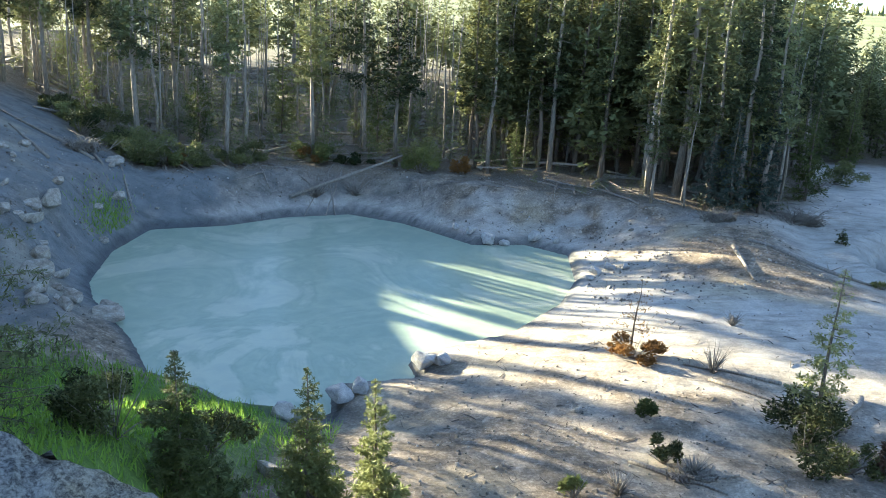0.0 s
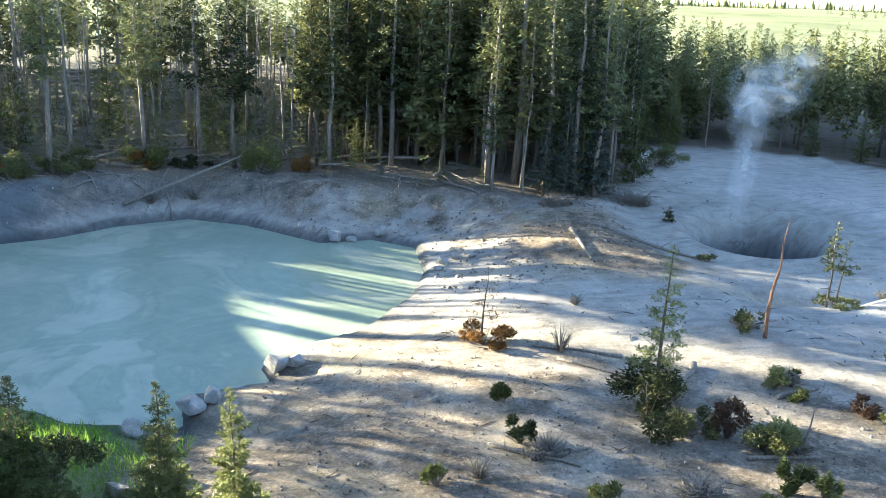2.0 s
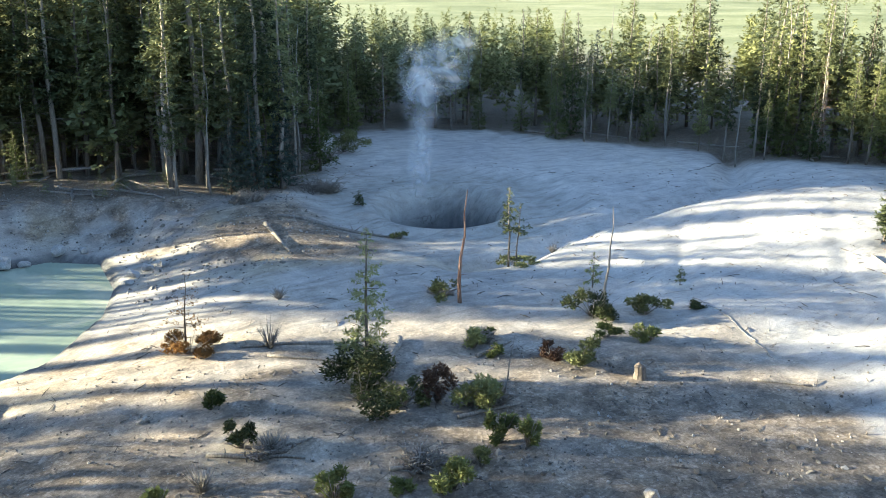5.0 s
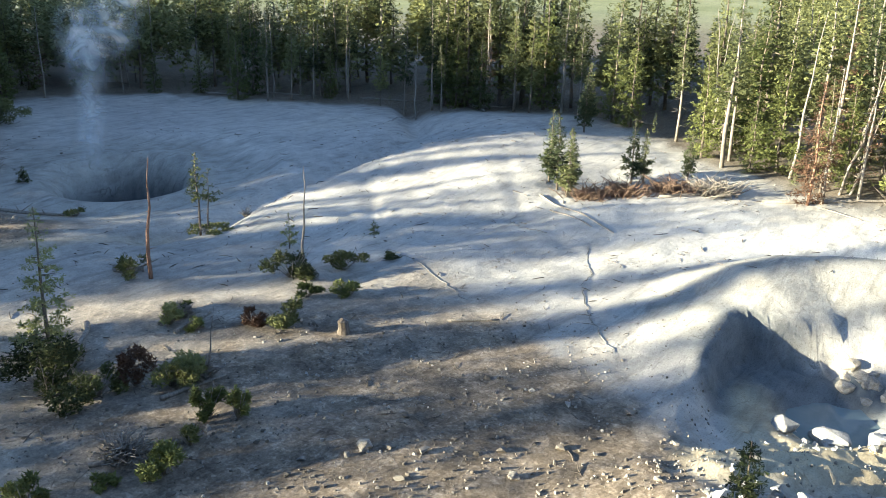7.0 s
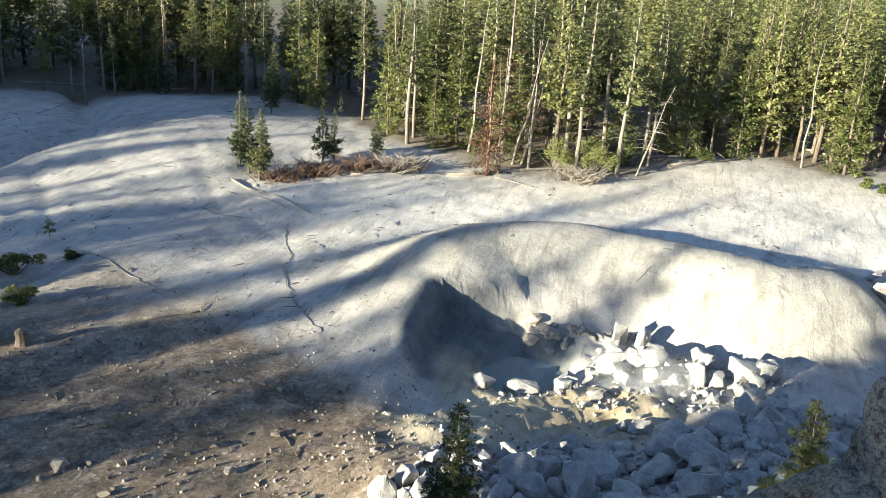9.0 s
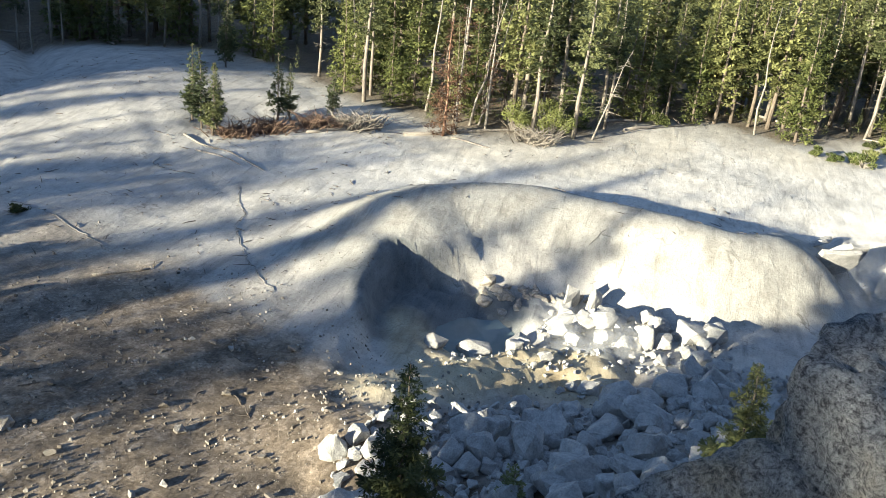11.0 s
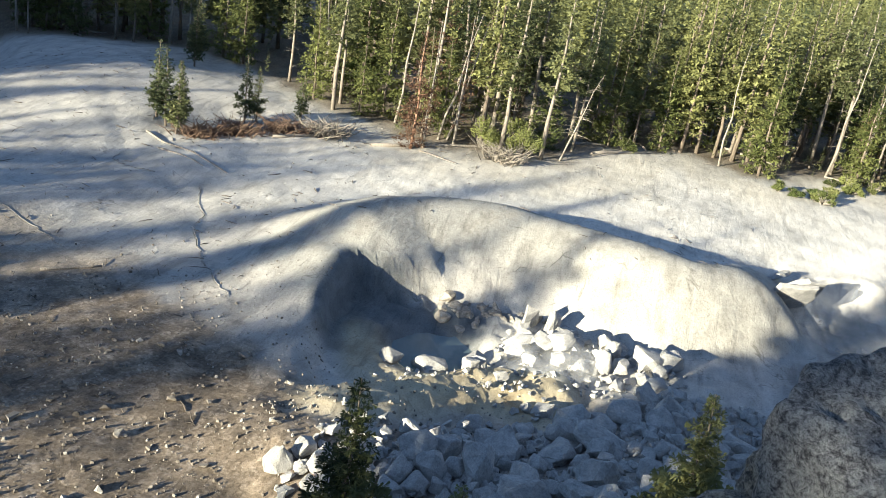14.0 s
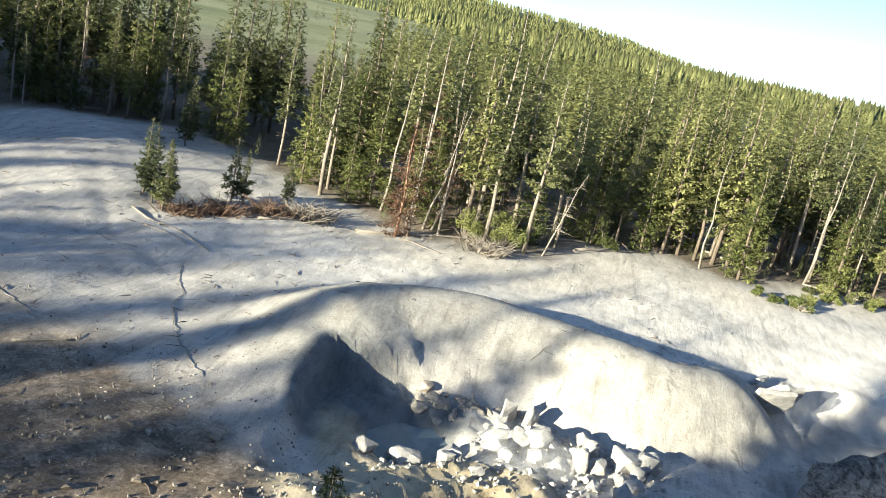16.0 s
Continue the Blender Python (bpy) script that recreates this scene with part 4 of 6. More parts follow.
# ---- single trees ----
GAP_TREES = ((60.2, -2.4, 0.95), (61.2, -3.5, 1.0), (62.4, -1.8, 1.05), (60.9, -4.6, 0.95), (63.6, -3.2, 1.1), (59.2, -1.0, 0.8), (64.5, -1.6, 1.0), (65.2, -4.2, 1.05))
for i, (x, y, s) in enumerate(GAP_TREES):
    place(KINDS[i % 6], x, y, s)
for x, y, s in ((18.8, 51.1, 1.0), (16.9, 50.6, 0.8), (15.6, 51.2, 0.7)):
    place(BLUE, x, y, s)
CLUMP = [make_tree("young_pine", conifer_meshes(60 + i, 4.2, 0.14, 0.62, NEEDLE_DARK if i < 2 else NEEDLE_GREY, BARK, branches=60, dens=8, sparse=0.15, tuft=0.24),
                   "slender young pine in a small clump on pale ground", "pine tree", "young pines") for i in range(3)]
for i, (x, y, s) in enumerate(((40.2, 23.8, 1.0), (40.6, 24.6, 0.95), (39.9, 23.0, 0.9), (41.0, 23.4, 0.8), (44.8, 21.7, 0.9), (45.3, 21.2, 0.75), (46.3, 19.0, 0.72))):
    place(CLUMP[i % 3], x, y, s)
for i, k in enumerate(CLUMP):
    k.matrix_basis = pose(52 + 2 * i, 29 + i, float(height(52 + 2 * i, 29 + i)))
RUST.matrix_basis = pose(47.8, 12.0, float(height(47.8, 12.0))) @ Matrix.Diagonal((0.75, 0.75, 0.75, 1))


def single(name, meshes, x, y, turn, label, category, group=""):
    t = make_tree(name, meshes, label, category, group)
    t.matrix_basis = pose(x, y, float(height(x, y)), 0, 0, turn)
    return t


single("dead_pine", conifer_meshes(141, 6.6, 0.06, 1.15, NEEDLE_RED, REDWOOD, branches=84, dens=9, sparse=0.1, tuft=0.26, slim=0.17), 47.2, 12.6, 0, "dead pine with dry rust-brown needles at the forest edge", "dead tree")
single("dead_tree", (snag_mesh(71, 7.6, DEADWOOD, 40, 0.22, 0.9),), 49.7, 11.7, -100, "leaning bleached dead pine with bare branches", "dead tree")
single("dead_tree", (snag_mesh(72, 7.2, DEADWOOD, 40, 0.18, 0.7),), 50.0, 11.2, -90, "leaning bleached dead pine with bare branches", "dead tree")
single("dead_tree", (snag_mesh(73, 5.4, DEADWOOD, 46, 0.28, 1.5),), 51.2, 4.6, -95, "pale curved dead pine with many bare twigs", "dead tree")
single("snag", (snag_mesh(74, 4.9, REDWOOD, 7, 0.05, 0.4, 1.6),), 18.5, 29.4, -20, "peeling red-brown dead trunk leaning on open ground", "dead tree")
single("snag", (snag_mesh(75, 4.3, DEADWOOD, 6, 0.03, 0.3, 1.3),), 24.0, 26.4, -30, "thin grey dead trunk among shrubs", "dead tree")
single("snag", (snag_mesh(76, 2.3, DEADWOOD, 6, 0.12, 0.4),), 14.9, 20.8, -10, "short broken grey stem beside a shrub", "dead tree")
single("young_pine", conifer_meshes(80, 5.7, 0.24, 1.0, NEEDLE, BARK, branches=74, dens=9, sparse=0.2, tuft=0.17, blades=12, slim=0.17), 11.3, 23.4, 0,
       "young dark pine rising from a dense shrub", "pine tree")
single("young_pine", conifer_meshes(81, 4.1, 0.42, 0.62, NEEDLE, BARK, branches=30, dens=5, sparse=0.25, tuft=0.2, lean=-0.04), 24.0, 33.6, 40,
       "thin young pine with a bare lower stem", "pine tree")
single("young_pine", conifer_meshes(82, 3.2, 0.5, 0.5, NEEDLE, BARK, branches=20, dens=5, sparse=0.25, tuft=0.18, lean=0.05), 24.4, 33.5, 10,
       "thin young pine with a bare lower stem", "pine tree")
single("young_pine", conifer_meshes(83, 2.9, 0.3, 0.85, NEEDLE_ORANGE, BARK, branches=34, dens=7, sparse=0.25, tuft=0.12, slim=0.16, lean=0.05), 7.4, 31.0, 0,
       "sparse sapling with yellowing needles above a rusty shrub", "sapling")
single("young_pine", conifer_meshes(84, 0.9, 0.1, 0.35, NEEDLE, BARK, branches=16, dens=7, tuft=0.16), 22.2, 47.0, 0, "tiny dark pine beside the crater", "sapling")
single("young_pine", conifer_meshes(85, 1.7, 0.15, 0.4, NEEDLE, BARK, branches=18, dens=7, sparse=0.2, tuft=0.16), 25.0, 28.4, 0, "small pine among low shrubs", "sapling")
single("young_pine", conifer_meshes(86, 0.9, 0.2, 0.28, NEEDLE, BARK, branches=12, dens=6, tuft=0.14), 28.6, 26.6, 0, "tiny pine on pale ground", "sapling")
NEAR = "young pine with bright needles on the slope below the overlook"
single("young_pine", conifer_meshes(87, 4.3, 0.03, 0.85, NEEDLE_YOUNG, BARK, branches=120, dens=15, sparse=0.08, tuft=0.15, blades=14, slim=0.15), -2.9, 18.0, 0, NEAR, "pine tree")
single("young_pine", conifer_meshes(88, 4.0, 0.06, 0.68, NEEDLE_YOUNG, BARK, branches=80, dens=14, sparse=0.15, tuft=0.15, blades=14, slim=0.15), -1.35, 18.3, 0, NEAR, "pine tree")
single("young_pine", conifer_meshes(89, 3.6, 0.05, 0.85, NEEDLE_YOUNG, BARK, branches=100, dens=15, sparse=0.08, tuft=0.15, blades=14, slim=0.15), -5.3, 16.2, 0, NEAR, "pine tree")
single("young_pine", conifer_meshes(90, 2.1, 0.08, 0.8, NEEDLE_YOUNG, BARK, branches=60, dens=15, sparse=0.08, tuft=0.15, blades=14, slim=0.15), -4.7, 16.9, 0, NEAR, "pine tree")
single("young_pine", conifer_meshes(91, 4.35, 0.10, 0.8, NEEDLE, BARK, branches=110, dens=15, sparse=0.08, tuft=0.15, blades=14, slim=0.15), 13.0, 3.7, 0, "dark young pine at the foot of the cliff", "pine tree")
single("young_pine", conifer_meshes(92, 3.1, 0.06, 0.7, NEEDLE, BARK, branches=90, dens=15, sparse=0.08, tuft=0.15, blades=14, slim=0.15), 14.0, -1.95, 0, "dark young pine at the foot of the cliff", "pine tree")
single("young_pine", conifer_meshes(93, 1.0, 0.1, 0.4, NEEDLE, BARK, branches=20, dens=8, tuft=0.13), 15.8, 2.0, 0, "small dark pine between pale boulders", "sapling")
single("pine_tree", conifer_meshes(94, 6.4, 0.08, 1.9, NEEDLE, BARK, branches=90, dens=12, sparse=0.3, tuft=0.15, blades=14, slim=0.11), -8.3, 14.4, 0, "dark pine standing on the grassy slope", "pine tree")


# ---- shrubs ----
def shrub(seed, w, h, needle, x, y, label, name="shrub", count=260, tuft=0.125, twigs=14, wood=None):
    """A low shrub: stems from one root and a loose uneven head of small tufts."""
    rng = random.Random(seed)
    stems, vs, fs = [], [], []
    lobes = []
    for _ in range(max(4, twigs // 2)):
        a, q = rng.uniform(0, 6.28), rng.random() ** 0.6
        lobes.append(Vector((math.cos(a) * q * w * 0.44, math.sin(a) * q * w * 0.44, h * rng.uniform(0.2, 0.9) * (1 - 0.35 * q))))
    for c in lobes:
        stems.append(tube([(0, 0, -0.08), c * 0.5 + Vector((0, 0, 0.05)), c], [0.03, 0.02, 0.008], 4))
    for _ in range(twigs):
        a, ln = rng.uniform(0, 6.28), rng.uniform(0.4, 1.0)
        p = Vector((math.cos(a) * w * 0.5 * ln, math.sin(a) * w * 0.5 * ln, h * rng.uniform(0.2, 1.0)))
        stems.append(tube([(0, 0, -0.05), p * 0.55, p], [0.02, 0.012, 0.004], 3))
    for _ in range(int(count * 2.2)):
        c0 = rng.choice(lobes)
        v = Vector((rng.gauss(0, 1), rng.gauss(0, 1), rng.gauss(0, 0.8)))
        v = v.normalized() * rng.random() ** 0.4
        c = c0 + Vector((v.x * w * 0.17, v.y * w * 0.17, v.z * h * 0.22))
        c.z = max(c.z, 0.03)
        for _ in range(3):
            o = len(vs)
            t = Vector((rng.uniform(-1, 1), rng.uniform(-1, 1), rng.uniform(-0.3, 1))).normalized()
            q = t.cross(Vector((rng.uniform(-1, 1), rng.uniform(-1, 1), rng.uniform(-1, 1)))).normalized()
            k = tuft * rng.uniform(0.6, 1.3)
            vs += [c - q * k * 0.22, c + q * k * 0.22, c + t * k * 1.1]
            fs.append((o, o + 1, o + 2))
    root = new(name)
    tagged(root, label, "shrub")
    part("stem", link_mesh("stem", *join(stems), wood or DEADWOOD, True), root)
    if vs:
        part("foliage", link_mesh("foliage", vs, fs, needle), root)
    root.matrix_basis = pose(x, y, float(height(x, y)), 0, 0, rng.uniform(0, 360))
    return root


GREEN_SHRUB = "low green shrub on pale stony ground"
for seed, w, h, m, x, y, label, cnt in (
        (1, 3.3, 2.2, NEEDLE, 11.0, 23.2, "dense dark green shrub round a young pine", 900),
        (2, 1.6, 1.2, NEEDLE, 11.9, 22.2, GREEN_SHRUB, 300),
        (3, 2.2, 1.0, NEEDLE_ORANGE, 7.3, 30.2, "rusty orange dying shrub below a sapling", 420),
        (4, 1.1, 0.9, NEEDLE_YOUNG, 6.6, 25.1, "round yellow-green shrub on pale ground", 240),
        (5, 1.0, 0.95, NEEDLE, 6.6, 22.2, "small dark shrub with brown dead sprigs", 170),
        (6, 0.8, 0.7, NEEDLE_YOUNG, 3.8, 20.2, "small yellow-green shrub on stony ground", 160),
        (7, 1.1, 0.95, NEEDLE_YOUNG, 7.8, 18.2, "small yellow-green shrub on stony ground", 220),
        (8, 0.8, 0.35, NEEDLE_YOUNG, 9.6, 18.0, "small yellow-green shrub on stony ground", 100),
        (9, 1.6, 1.2, NEEDLE_YOUNG, 10.8, 17.2, GREEN_SHRUB, 360),
        (10, 0.7, 0.6, NEEDLE, 12.1, 17.9, GREEN_SHRUB, 120),
        (11, 0.95, 1.1, NEEDLE_YOUNG, 13.3, 18.7, GREEN_SHRUB, 240),
        (12, 0.7, 1.05, NEEDLE_YOUNG, 13.8, 18.0, GREEN_SHRUB, 190),
        (13, 2.1, 1.2, NEEDLE, 13.8, 21.2, "dark green shrub with dead red-brown side", 420),
        (14, 1.2, 1.4, NEEDLE_RED, 13.1, 22.0, "dead red-brown shrub beside a green one", 240),
        (15, 1.3, 0.85, NEEDLE, 16.5, 25.2, GREEN_SHRUB, 230),
        (16, 0.7, 0.5, NEEDLE_YOUNG, 16.8, 24.1, GREEN_SHRUB, 120),
        (17, 0.6, 0.35, NEEDLE_YOUNG, 17.6, 25.8, GREEN_SHRUB, 90),
        (18, 1.2, 0.65, NEEDLE_RED, 18.3, 22.8, "reddish dead shrub beside a green one", 200),
        (19, 1.8, 1.1, NEEDLE, 18.9, 21.9, GREEN_SHRUB, 330),
        (20, 1.3, 0.45, NEEDLE_YOUNG, 21.3, 23.3, GREEN_SHRUB, 170),
        (21, 1.5, 0.6, NEEDLE_YOUNG, 22.6, 22.3, GREEN_SHRUB, 200),
        (22, 2.4, 1.5, NEEDLE, 22.6, 25.6, "spreading dark green shrub round a dead trunk", 460),
        (23, 1.9, 0.9, NEEDLE, 24.8, 24.8, GREEN_SHRUB, 300),
        (24, 1.5, 1.0, NEEDLE, 18.2, 30.2, "low dark shrub at the foot of a dead trunk", 170),
        (25, 2.1, 0.4, NEEDLE, 24.2, 33.1, "low dark shrub at the foot of thin pines", 200),
        (26, 1.1, 0.35, NEEDLE, 27.0, 24.2, GREEN_SHRUB, 120),
        (27, 1.0, 0.4, NEEDLE, 21.6, 40.6, "low dark shrub beside a fallen log", 90),
        (28, 4.0, 2.0, NEEDLE, 27.3, 60.5, "large dark green bush at the forest edge", 700),
        (29, 2.6, 2.2, NEEDLE_YOUNG, 49.9, 9.2, "bright green bush at the forest edge", 560),
        (30, 3.0, 2.4, NEEDLE_YOUNG, 50.3, 6.8, "bright green bush at the forest edge", 620),
        (31, 2.0, 1.3, NEEDLE_YOUNG, 57.0, 1.2, "bright green bush at the forest edge", 320),
        (32, 5.0, 2.6, NEEDLE, -19.5, 54.3, "dark bush overhanging the lake bank", 800),
        (33, 3.2, 2.0, NEEDLE, -23.5, 55.0, "dark bush overhanging the lake bank", 500),
        (34, 2.6, 1.6, NEEDLE, -15.5, 55.4, "dark bush overhanging the lake bank", 400),
        (35, 2.2, 1.6, NEEDLE, -6.8, 16.6, "dark green bush on the grassy slope", 460),
        (36, 2.0, 1.5, NEEDLE, -8.2, 18.4, "dark green bush on the grassy slope", 420),
        (37, 2.2, 1.4, NEEDLE, -5.6, 19.4, "dark green bush on the grassy slope", 420),
        (38, 1.6, 1.2, NEEDLE, -4.2, 15.4, "dark green bush on the grassy slope", 360),
        (39, 1.3, 0.8, NEEDLE_RED, -0.6, 18.6, "small dark red shrub on pale ground", 200),
        (40, 1.2, 0.7, NEEDLE_YOUNG, 10.2, 9.6, GREEN_SHRUB, 200)):
    shrub(seed, w, h, m, x, y, label, count=cnt)
edge_rng = random.Random(37)
for i in range(18):
    x = edge_rng.uniform(54, 63)
    shrub(340 + i, edge_rng.uniform(0.7, 1.6), edge_rng.uniform(0.4, 0.9), (NEEDLE_YOUNG, NEEDLE)[i % 3 == 0], x, -7.0 - 1.05 * (x - 54) + edge_rng.uniform(-4.0, 1.0),
          "small bright green shrub before the forest edge", count=130, tuft=0.16)
top_rng = random.Random(29)
for i in range(26):
    x = top_rng.uniform(-27, 2) if i > 8 else top_rng.uniform(-26, -14)
    y = np.interp(x, [-27, -21.5, -17.6, -11, -3.5, 2], [58.0, 54.2, 54.0, 56.8, 57.4, 57.6]) + top_rng.uniform(-0.3, 2.2)
    w = top_rng.uniform(1.2, 3.4)
    shrub(300 + i, w, w * top_rng.uniform(0.5, 0.8), (NEEDLE, NEEDLE, NEEDLE_YOUNG, NEEDLE, NEEDLE_ORANGE)[i % 5 if i % 10 == 4 else i % 4], x, float(y),
          "bushy undergrowth at the top of the lake bank", count=int(150 * w), tuft=0.16)
for seed, w, h, x, y in ((50, 1.3, 1.3, 9.9, 28.8), (51, 1.0, 0.9, 5.0, 20.4), (52, 1.0, 0.7, 12.2, 34.0), (53, 1.2, 0.8, 7.3, 21.6), (54, 1.0, 0.6, 27.4, 34.4),
                         (55, 3.2, 2.0, -8.4, 54.9), (56, 3.0, 1.8, -6.0, 55.8)):
    shrub(seed, w, h, NEEDLE, x, y, "bare dead shrub with thin grey twigs", "dead_shrub", 0, twigs=34)


# ---- fallen wood ----
def log(x0, y0, x1, y1, r, label="fallen grey log lying on the ground", lift=0.6, z1=None, twigs=4, wood=None):
    rng = random.Random(int(x0 * 100 + y0 * 37))
    n = 5
    pts = []
    for k in range(n + 1):
        x, y = x0 + (x1 - x0) * k / n, y0 + (y1 - y0) * k / n
        z = float(height(x, y)) + r * lift
        if z1 is not None:
            z = max(z, float(height(x0, y0)) + r + (z1 - float(height(x0, y0))) * k / n)
        pts.append(Vector((x + rng.uniform(-1, 1) * r * 0.6, y + rng.uniform(-1, 1) * r * 0.6, z)))
    out = [tube(pts, [r * (1 - 0.11 * k) for k in range(n + 1)], 8)]
    for _ in range(twigs):
        k = rng.randrange(1, n)
        a = rng.uniform(0, 6.28)
        out.append(tube([pts[k], pts[k] + Vector((math.cos(a), math.sin(a), rng.uniform(0.2, 0.9))) * r * rng.uniform(2, 6)], [r * 0.28, r * 0.08], 4))
    ob = new("log", link_mesh("log", *join(out), wood or DEADWOOD, True))
    return tagged(ob, label, "log", "fallen logs")


for a in ((15.3, 44.4, 14.8, 39.5, 0.13), (18.0, 31.2, 18.9, 30.3, 0.2), (14.6, 27.4, 12.4, 24.4, 0.12), (38.9, 24.0, 36.9, 18.5, 0.055), (37.6, 22.6, 36.6, 19.6, 0.04),
          (17.5, 44.5, 21.2, 41.0, 0.13), (16.5, 45.5, 20.0, 42.6, 0.09), (12.2, 28.2, 9.0, 29.4, 0.08), (9.5, 28.0, 12.5, 25.6, 0.07), (5.6, 22.2, 8.0, 20.6, 0.08),
          (6.9, 21.2, 8.6, 21.6, 0.06), (16.2, 24.4, 18.0, 24.9, 0.1), (17.4, 26.6, 16.2, 25.4, 0.08), (13.0, 20.6, 15.2, 20.4, 0.08), (9.8, 18.9, 12.0, 18.2, 0.07),
          (46.2, 14.6, 50.8, 8.0, 0.12), (47.0, 12.0, 46.2, 9.6, 0.05), (54.0, 3.0, 58.4, -1.2, 0.13), (43.0, 19.2, 46.4, 16.2, 0.12), (23.2, 17.9, 24.6, 16.6, 0.06),
          (-21.0, 50.5, -27.0, 52.0, 0.11), (-19.5, 49.0, -24.0, 55.0, 0.1), (-18.0, 48.6, -20.5, 52.5, 0.09), (-22.0, 47.0, -25.5, 50.0, 0.1)):
    log(*a)
log(-10.0, 54.2, -3.0, 57.6, 0.13, "long bleached log propped over the bank", z1=3.4)
log(-12.0, 57.2, -8.4, 55.2, 0.1, "bleached log hanging over the bank")


def wood_litter():
    rng = random.Random(23)
    line = [Vector(p) for p in TREELINE[1:]]
    for _ in range(60):
        i = rng.randrange(len(line) - 1) if rng.random() < 0.4 else rng.randrange(2, 9)
        a, b = line[i], line[i + 1]
        d = (b - a).normalized()
        p = a.lerp(b, rng.random()) + Vector((-d.y, d.x)) * rng.uniform(0.6, 7.5)
        t = math.atan2(d.y, d.x) + rng.gauss(0, 0.6)
        ln = rng.uniform(1.5, 5.0)
        log(p.x, p.y, p.x + math.cos(t) * ln, p.y + math.sin(t) * ln, rng.uniform(0.06, 0.15), "fallen bleached log under the pines", twigs=3)


wood_litter()


def brush(seed, w, d, h, x, y, turn, wood, label):
    rng = random.Random(seed)
    out = []
    for _ in range(200):
        p = Vector((rng.gauss(0, 0.3) * w, rng.gauss(0, 0.3) * d, 0))
        a = rng.uniform(0, 6.28)
        q = p + Vector((math.cos(a), math.sin(a), rng.uniform(0.1, 0.9))) * rng.uniform(0.4, 1.0) * h
        m = (p + q) / 2 + Vector((rng.uniform(-1, 1), rng.uniform(-1, 1), rng.uniform(0, 1))) * 0.2 * h
        out.append(tube([p - Vector((0, 0, 0.1)), m, q], [0.035, 0.024, 0.008], 3))
    ob = new("dead_branch", link_mesh("dead_branch", *join(out), wood, True))
    ob.matrix_basis = pose(x, y, float(height(x, y)), 0, 0, turn)
    return tagged(ob, label, "brush pile")


brush(1, 2.2, 1.4, 1.3, 42.6, 20.9, -50, BRUSHWOOD, "tangled pile of reddish dead branches")
brush(14, 1.8, 1.2, 1.1, 40.8, 22.2, -50, BRUSHWOOD, "tangled pile of reddish dead branches")
brush(2, 2.2, 1.2, 1.2, 44.4, 19.0, -50, BRUSHWOOD, "tangled pile of reddish dead branches")
brush(3, 1.6, 1.0, 1.4, 45.8, 17.0, -40, DEADWOOD, "tangled pile of grey dead branches")
brush(4, 1.6, 1.2, 1.3, 48.6, 7.4, -60, DEADWOOD, "bleached fallen treetop with spiky branches")
brush(5, 1.6, 0.8, 1.0, 15.8, 49.0, 20, DEADWOOD, "tangle of grey fallen branches by the pines")
brush(6, 1.8, 0.8, 1.4, 21.0, 50.0, 0, DEADWOOD, "tangle of grey fallen branches by the pines")
brush(7, 1.2, 0.8, 1.6, 24.3, 57.8, 0, DEADWOOD, "cluster of broken grey stumps and branches")
brush(8, 2.0, 0.8, 1.3, -22.0, 51.0, 30, DEADWOOD, "tangle of dead branches on the bank")
brush(9, 0.7, 0.4, 0.7, 10.7, 18.7, 20, DEADWOOD, "small heap of dead grey branches")
brush(10, 0.8, 0.5, 0.7, 12.6, 25.2, 60, DEADWOOD, "small heap of dead grey branches")
brush(11, 0.6, 0.5, 0.8, 14.6, 21.0, 60, DEADWOOD, "small heap of dead grey branches")
brush(12, 0.9, 0.4, 0.5, 7.2, 21.4, 10, DEADWOOD, "small heap of dead grey branches")
brush(13, 0.6, 0.4, 0.6, 17.2, 25.6, 10, DEADWOOD, "small heap of dead grey branches")

stump = new("stump", link_mesh("stump", *tube([(0, 0, -0.1), (0.02, 0, 0.2), (0, 0.03, 0.42), (0.05, 0.02, 0.5)], [0.26, 0.2, 0.19, 0.1], 9), BARK))
stump.matrix_basis = pose(20.0, 20.0, float(height(20, 20)))
tagged(stump, "small weathered brown stump on open ground", "stump")


# ---- rocks ----
def rock_mesh(seed, material, points=17, bevel=0.06):
    """A worn block about 1 m across: the hull of scattered points with rounded edges and uneven faces."""
    rng = random.Random(seed)
    bm = bmesh.new()
    for _ in range(points):
        v = Vector((rng.gauss(0, 1), rng.gauss(0, 1), rng.gauss(0, 1))).normalized()
        k = 1.0 / max(abs(v.x), abs(v.y), abs(v.z)) ** 0.55
        bm.verts.new((v.x * k * 0.5, v.y * k * 0.46, v.z * k * 0.42))
    res = bmesh.ops.convex_hull(bm, input=bm.verts)
    bmesh.ops.delete(bm, geom=[g for g in res["geom_interior"] if isinstance(g, bmesh.types.BMVert)], context="VERTS")
    if bevel:
        bmesh.ops.bevel(bm, geom=list(bm.edges), offset=bevel, segments=1, affect="EDGES", profile=0.6, clamp_overlap=True)
        bmesh.ops.triangulate(bm, faces=bm.faces)
        bmesh.ops.subdivide_edges(bm, edges=[e for e in bm.edges if e.calc_length() > 0.2], cuts=1)
        bmesh.ops.triangulate(bm, faces=bm.faces)
        bmesh.ops.smooth_vert(bm, verts=bm.verts, factor=0.22, use_axis_x=True, use_axis_y=True, use_axis_z=True)
    bm.normal_update()
    for v in bm.verts:
        v.co += v.normal * (noise.fractal(v.co * 2.6 + Vector((seed, 0, 0)), 1.0, 2.0, 3) * 0.06)
    me = bpy.data.meshes.new("rock")
    bm.to_mesh(me)
    bm.free()
    me.materials.append(material)
    return me


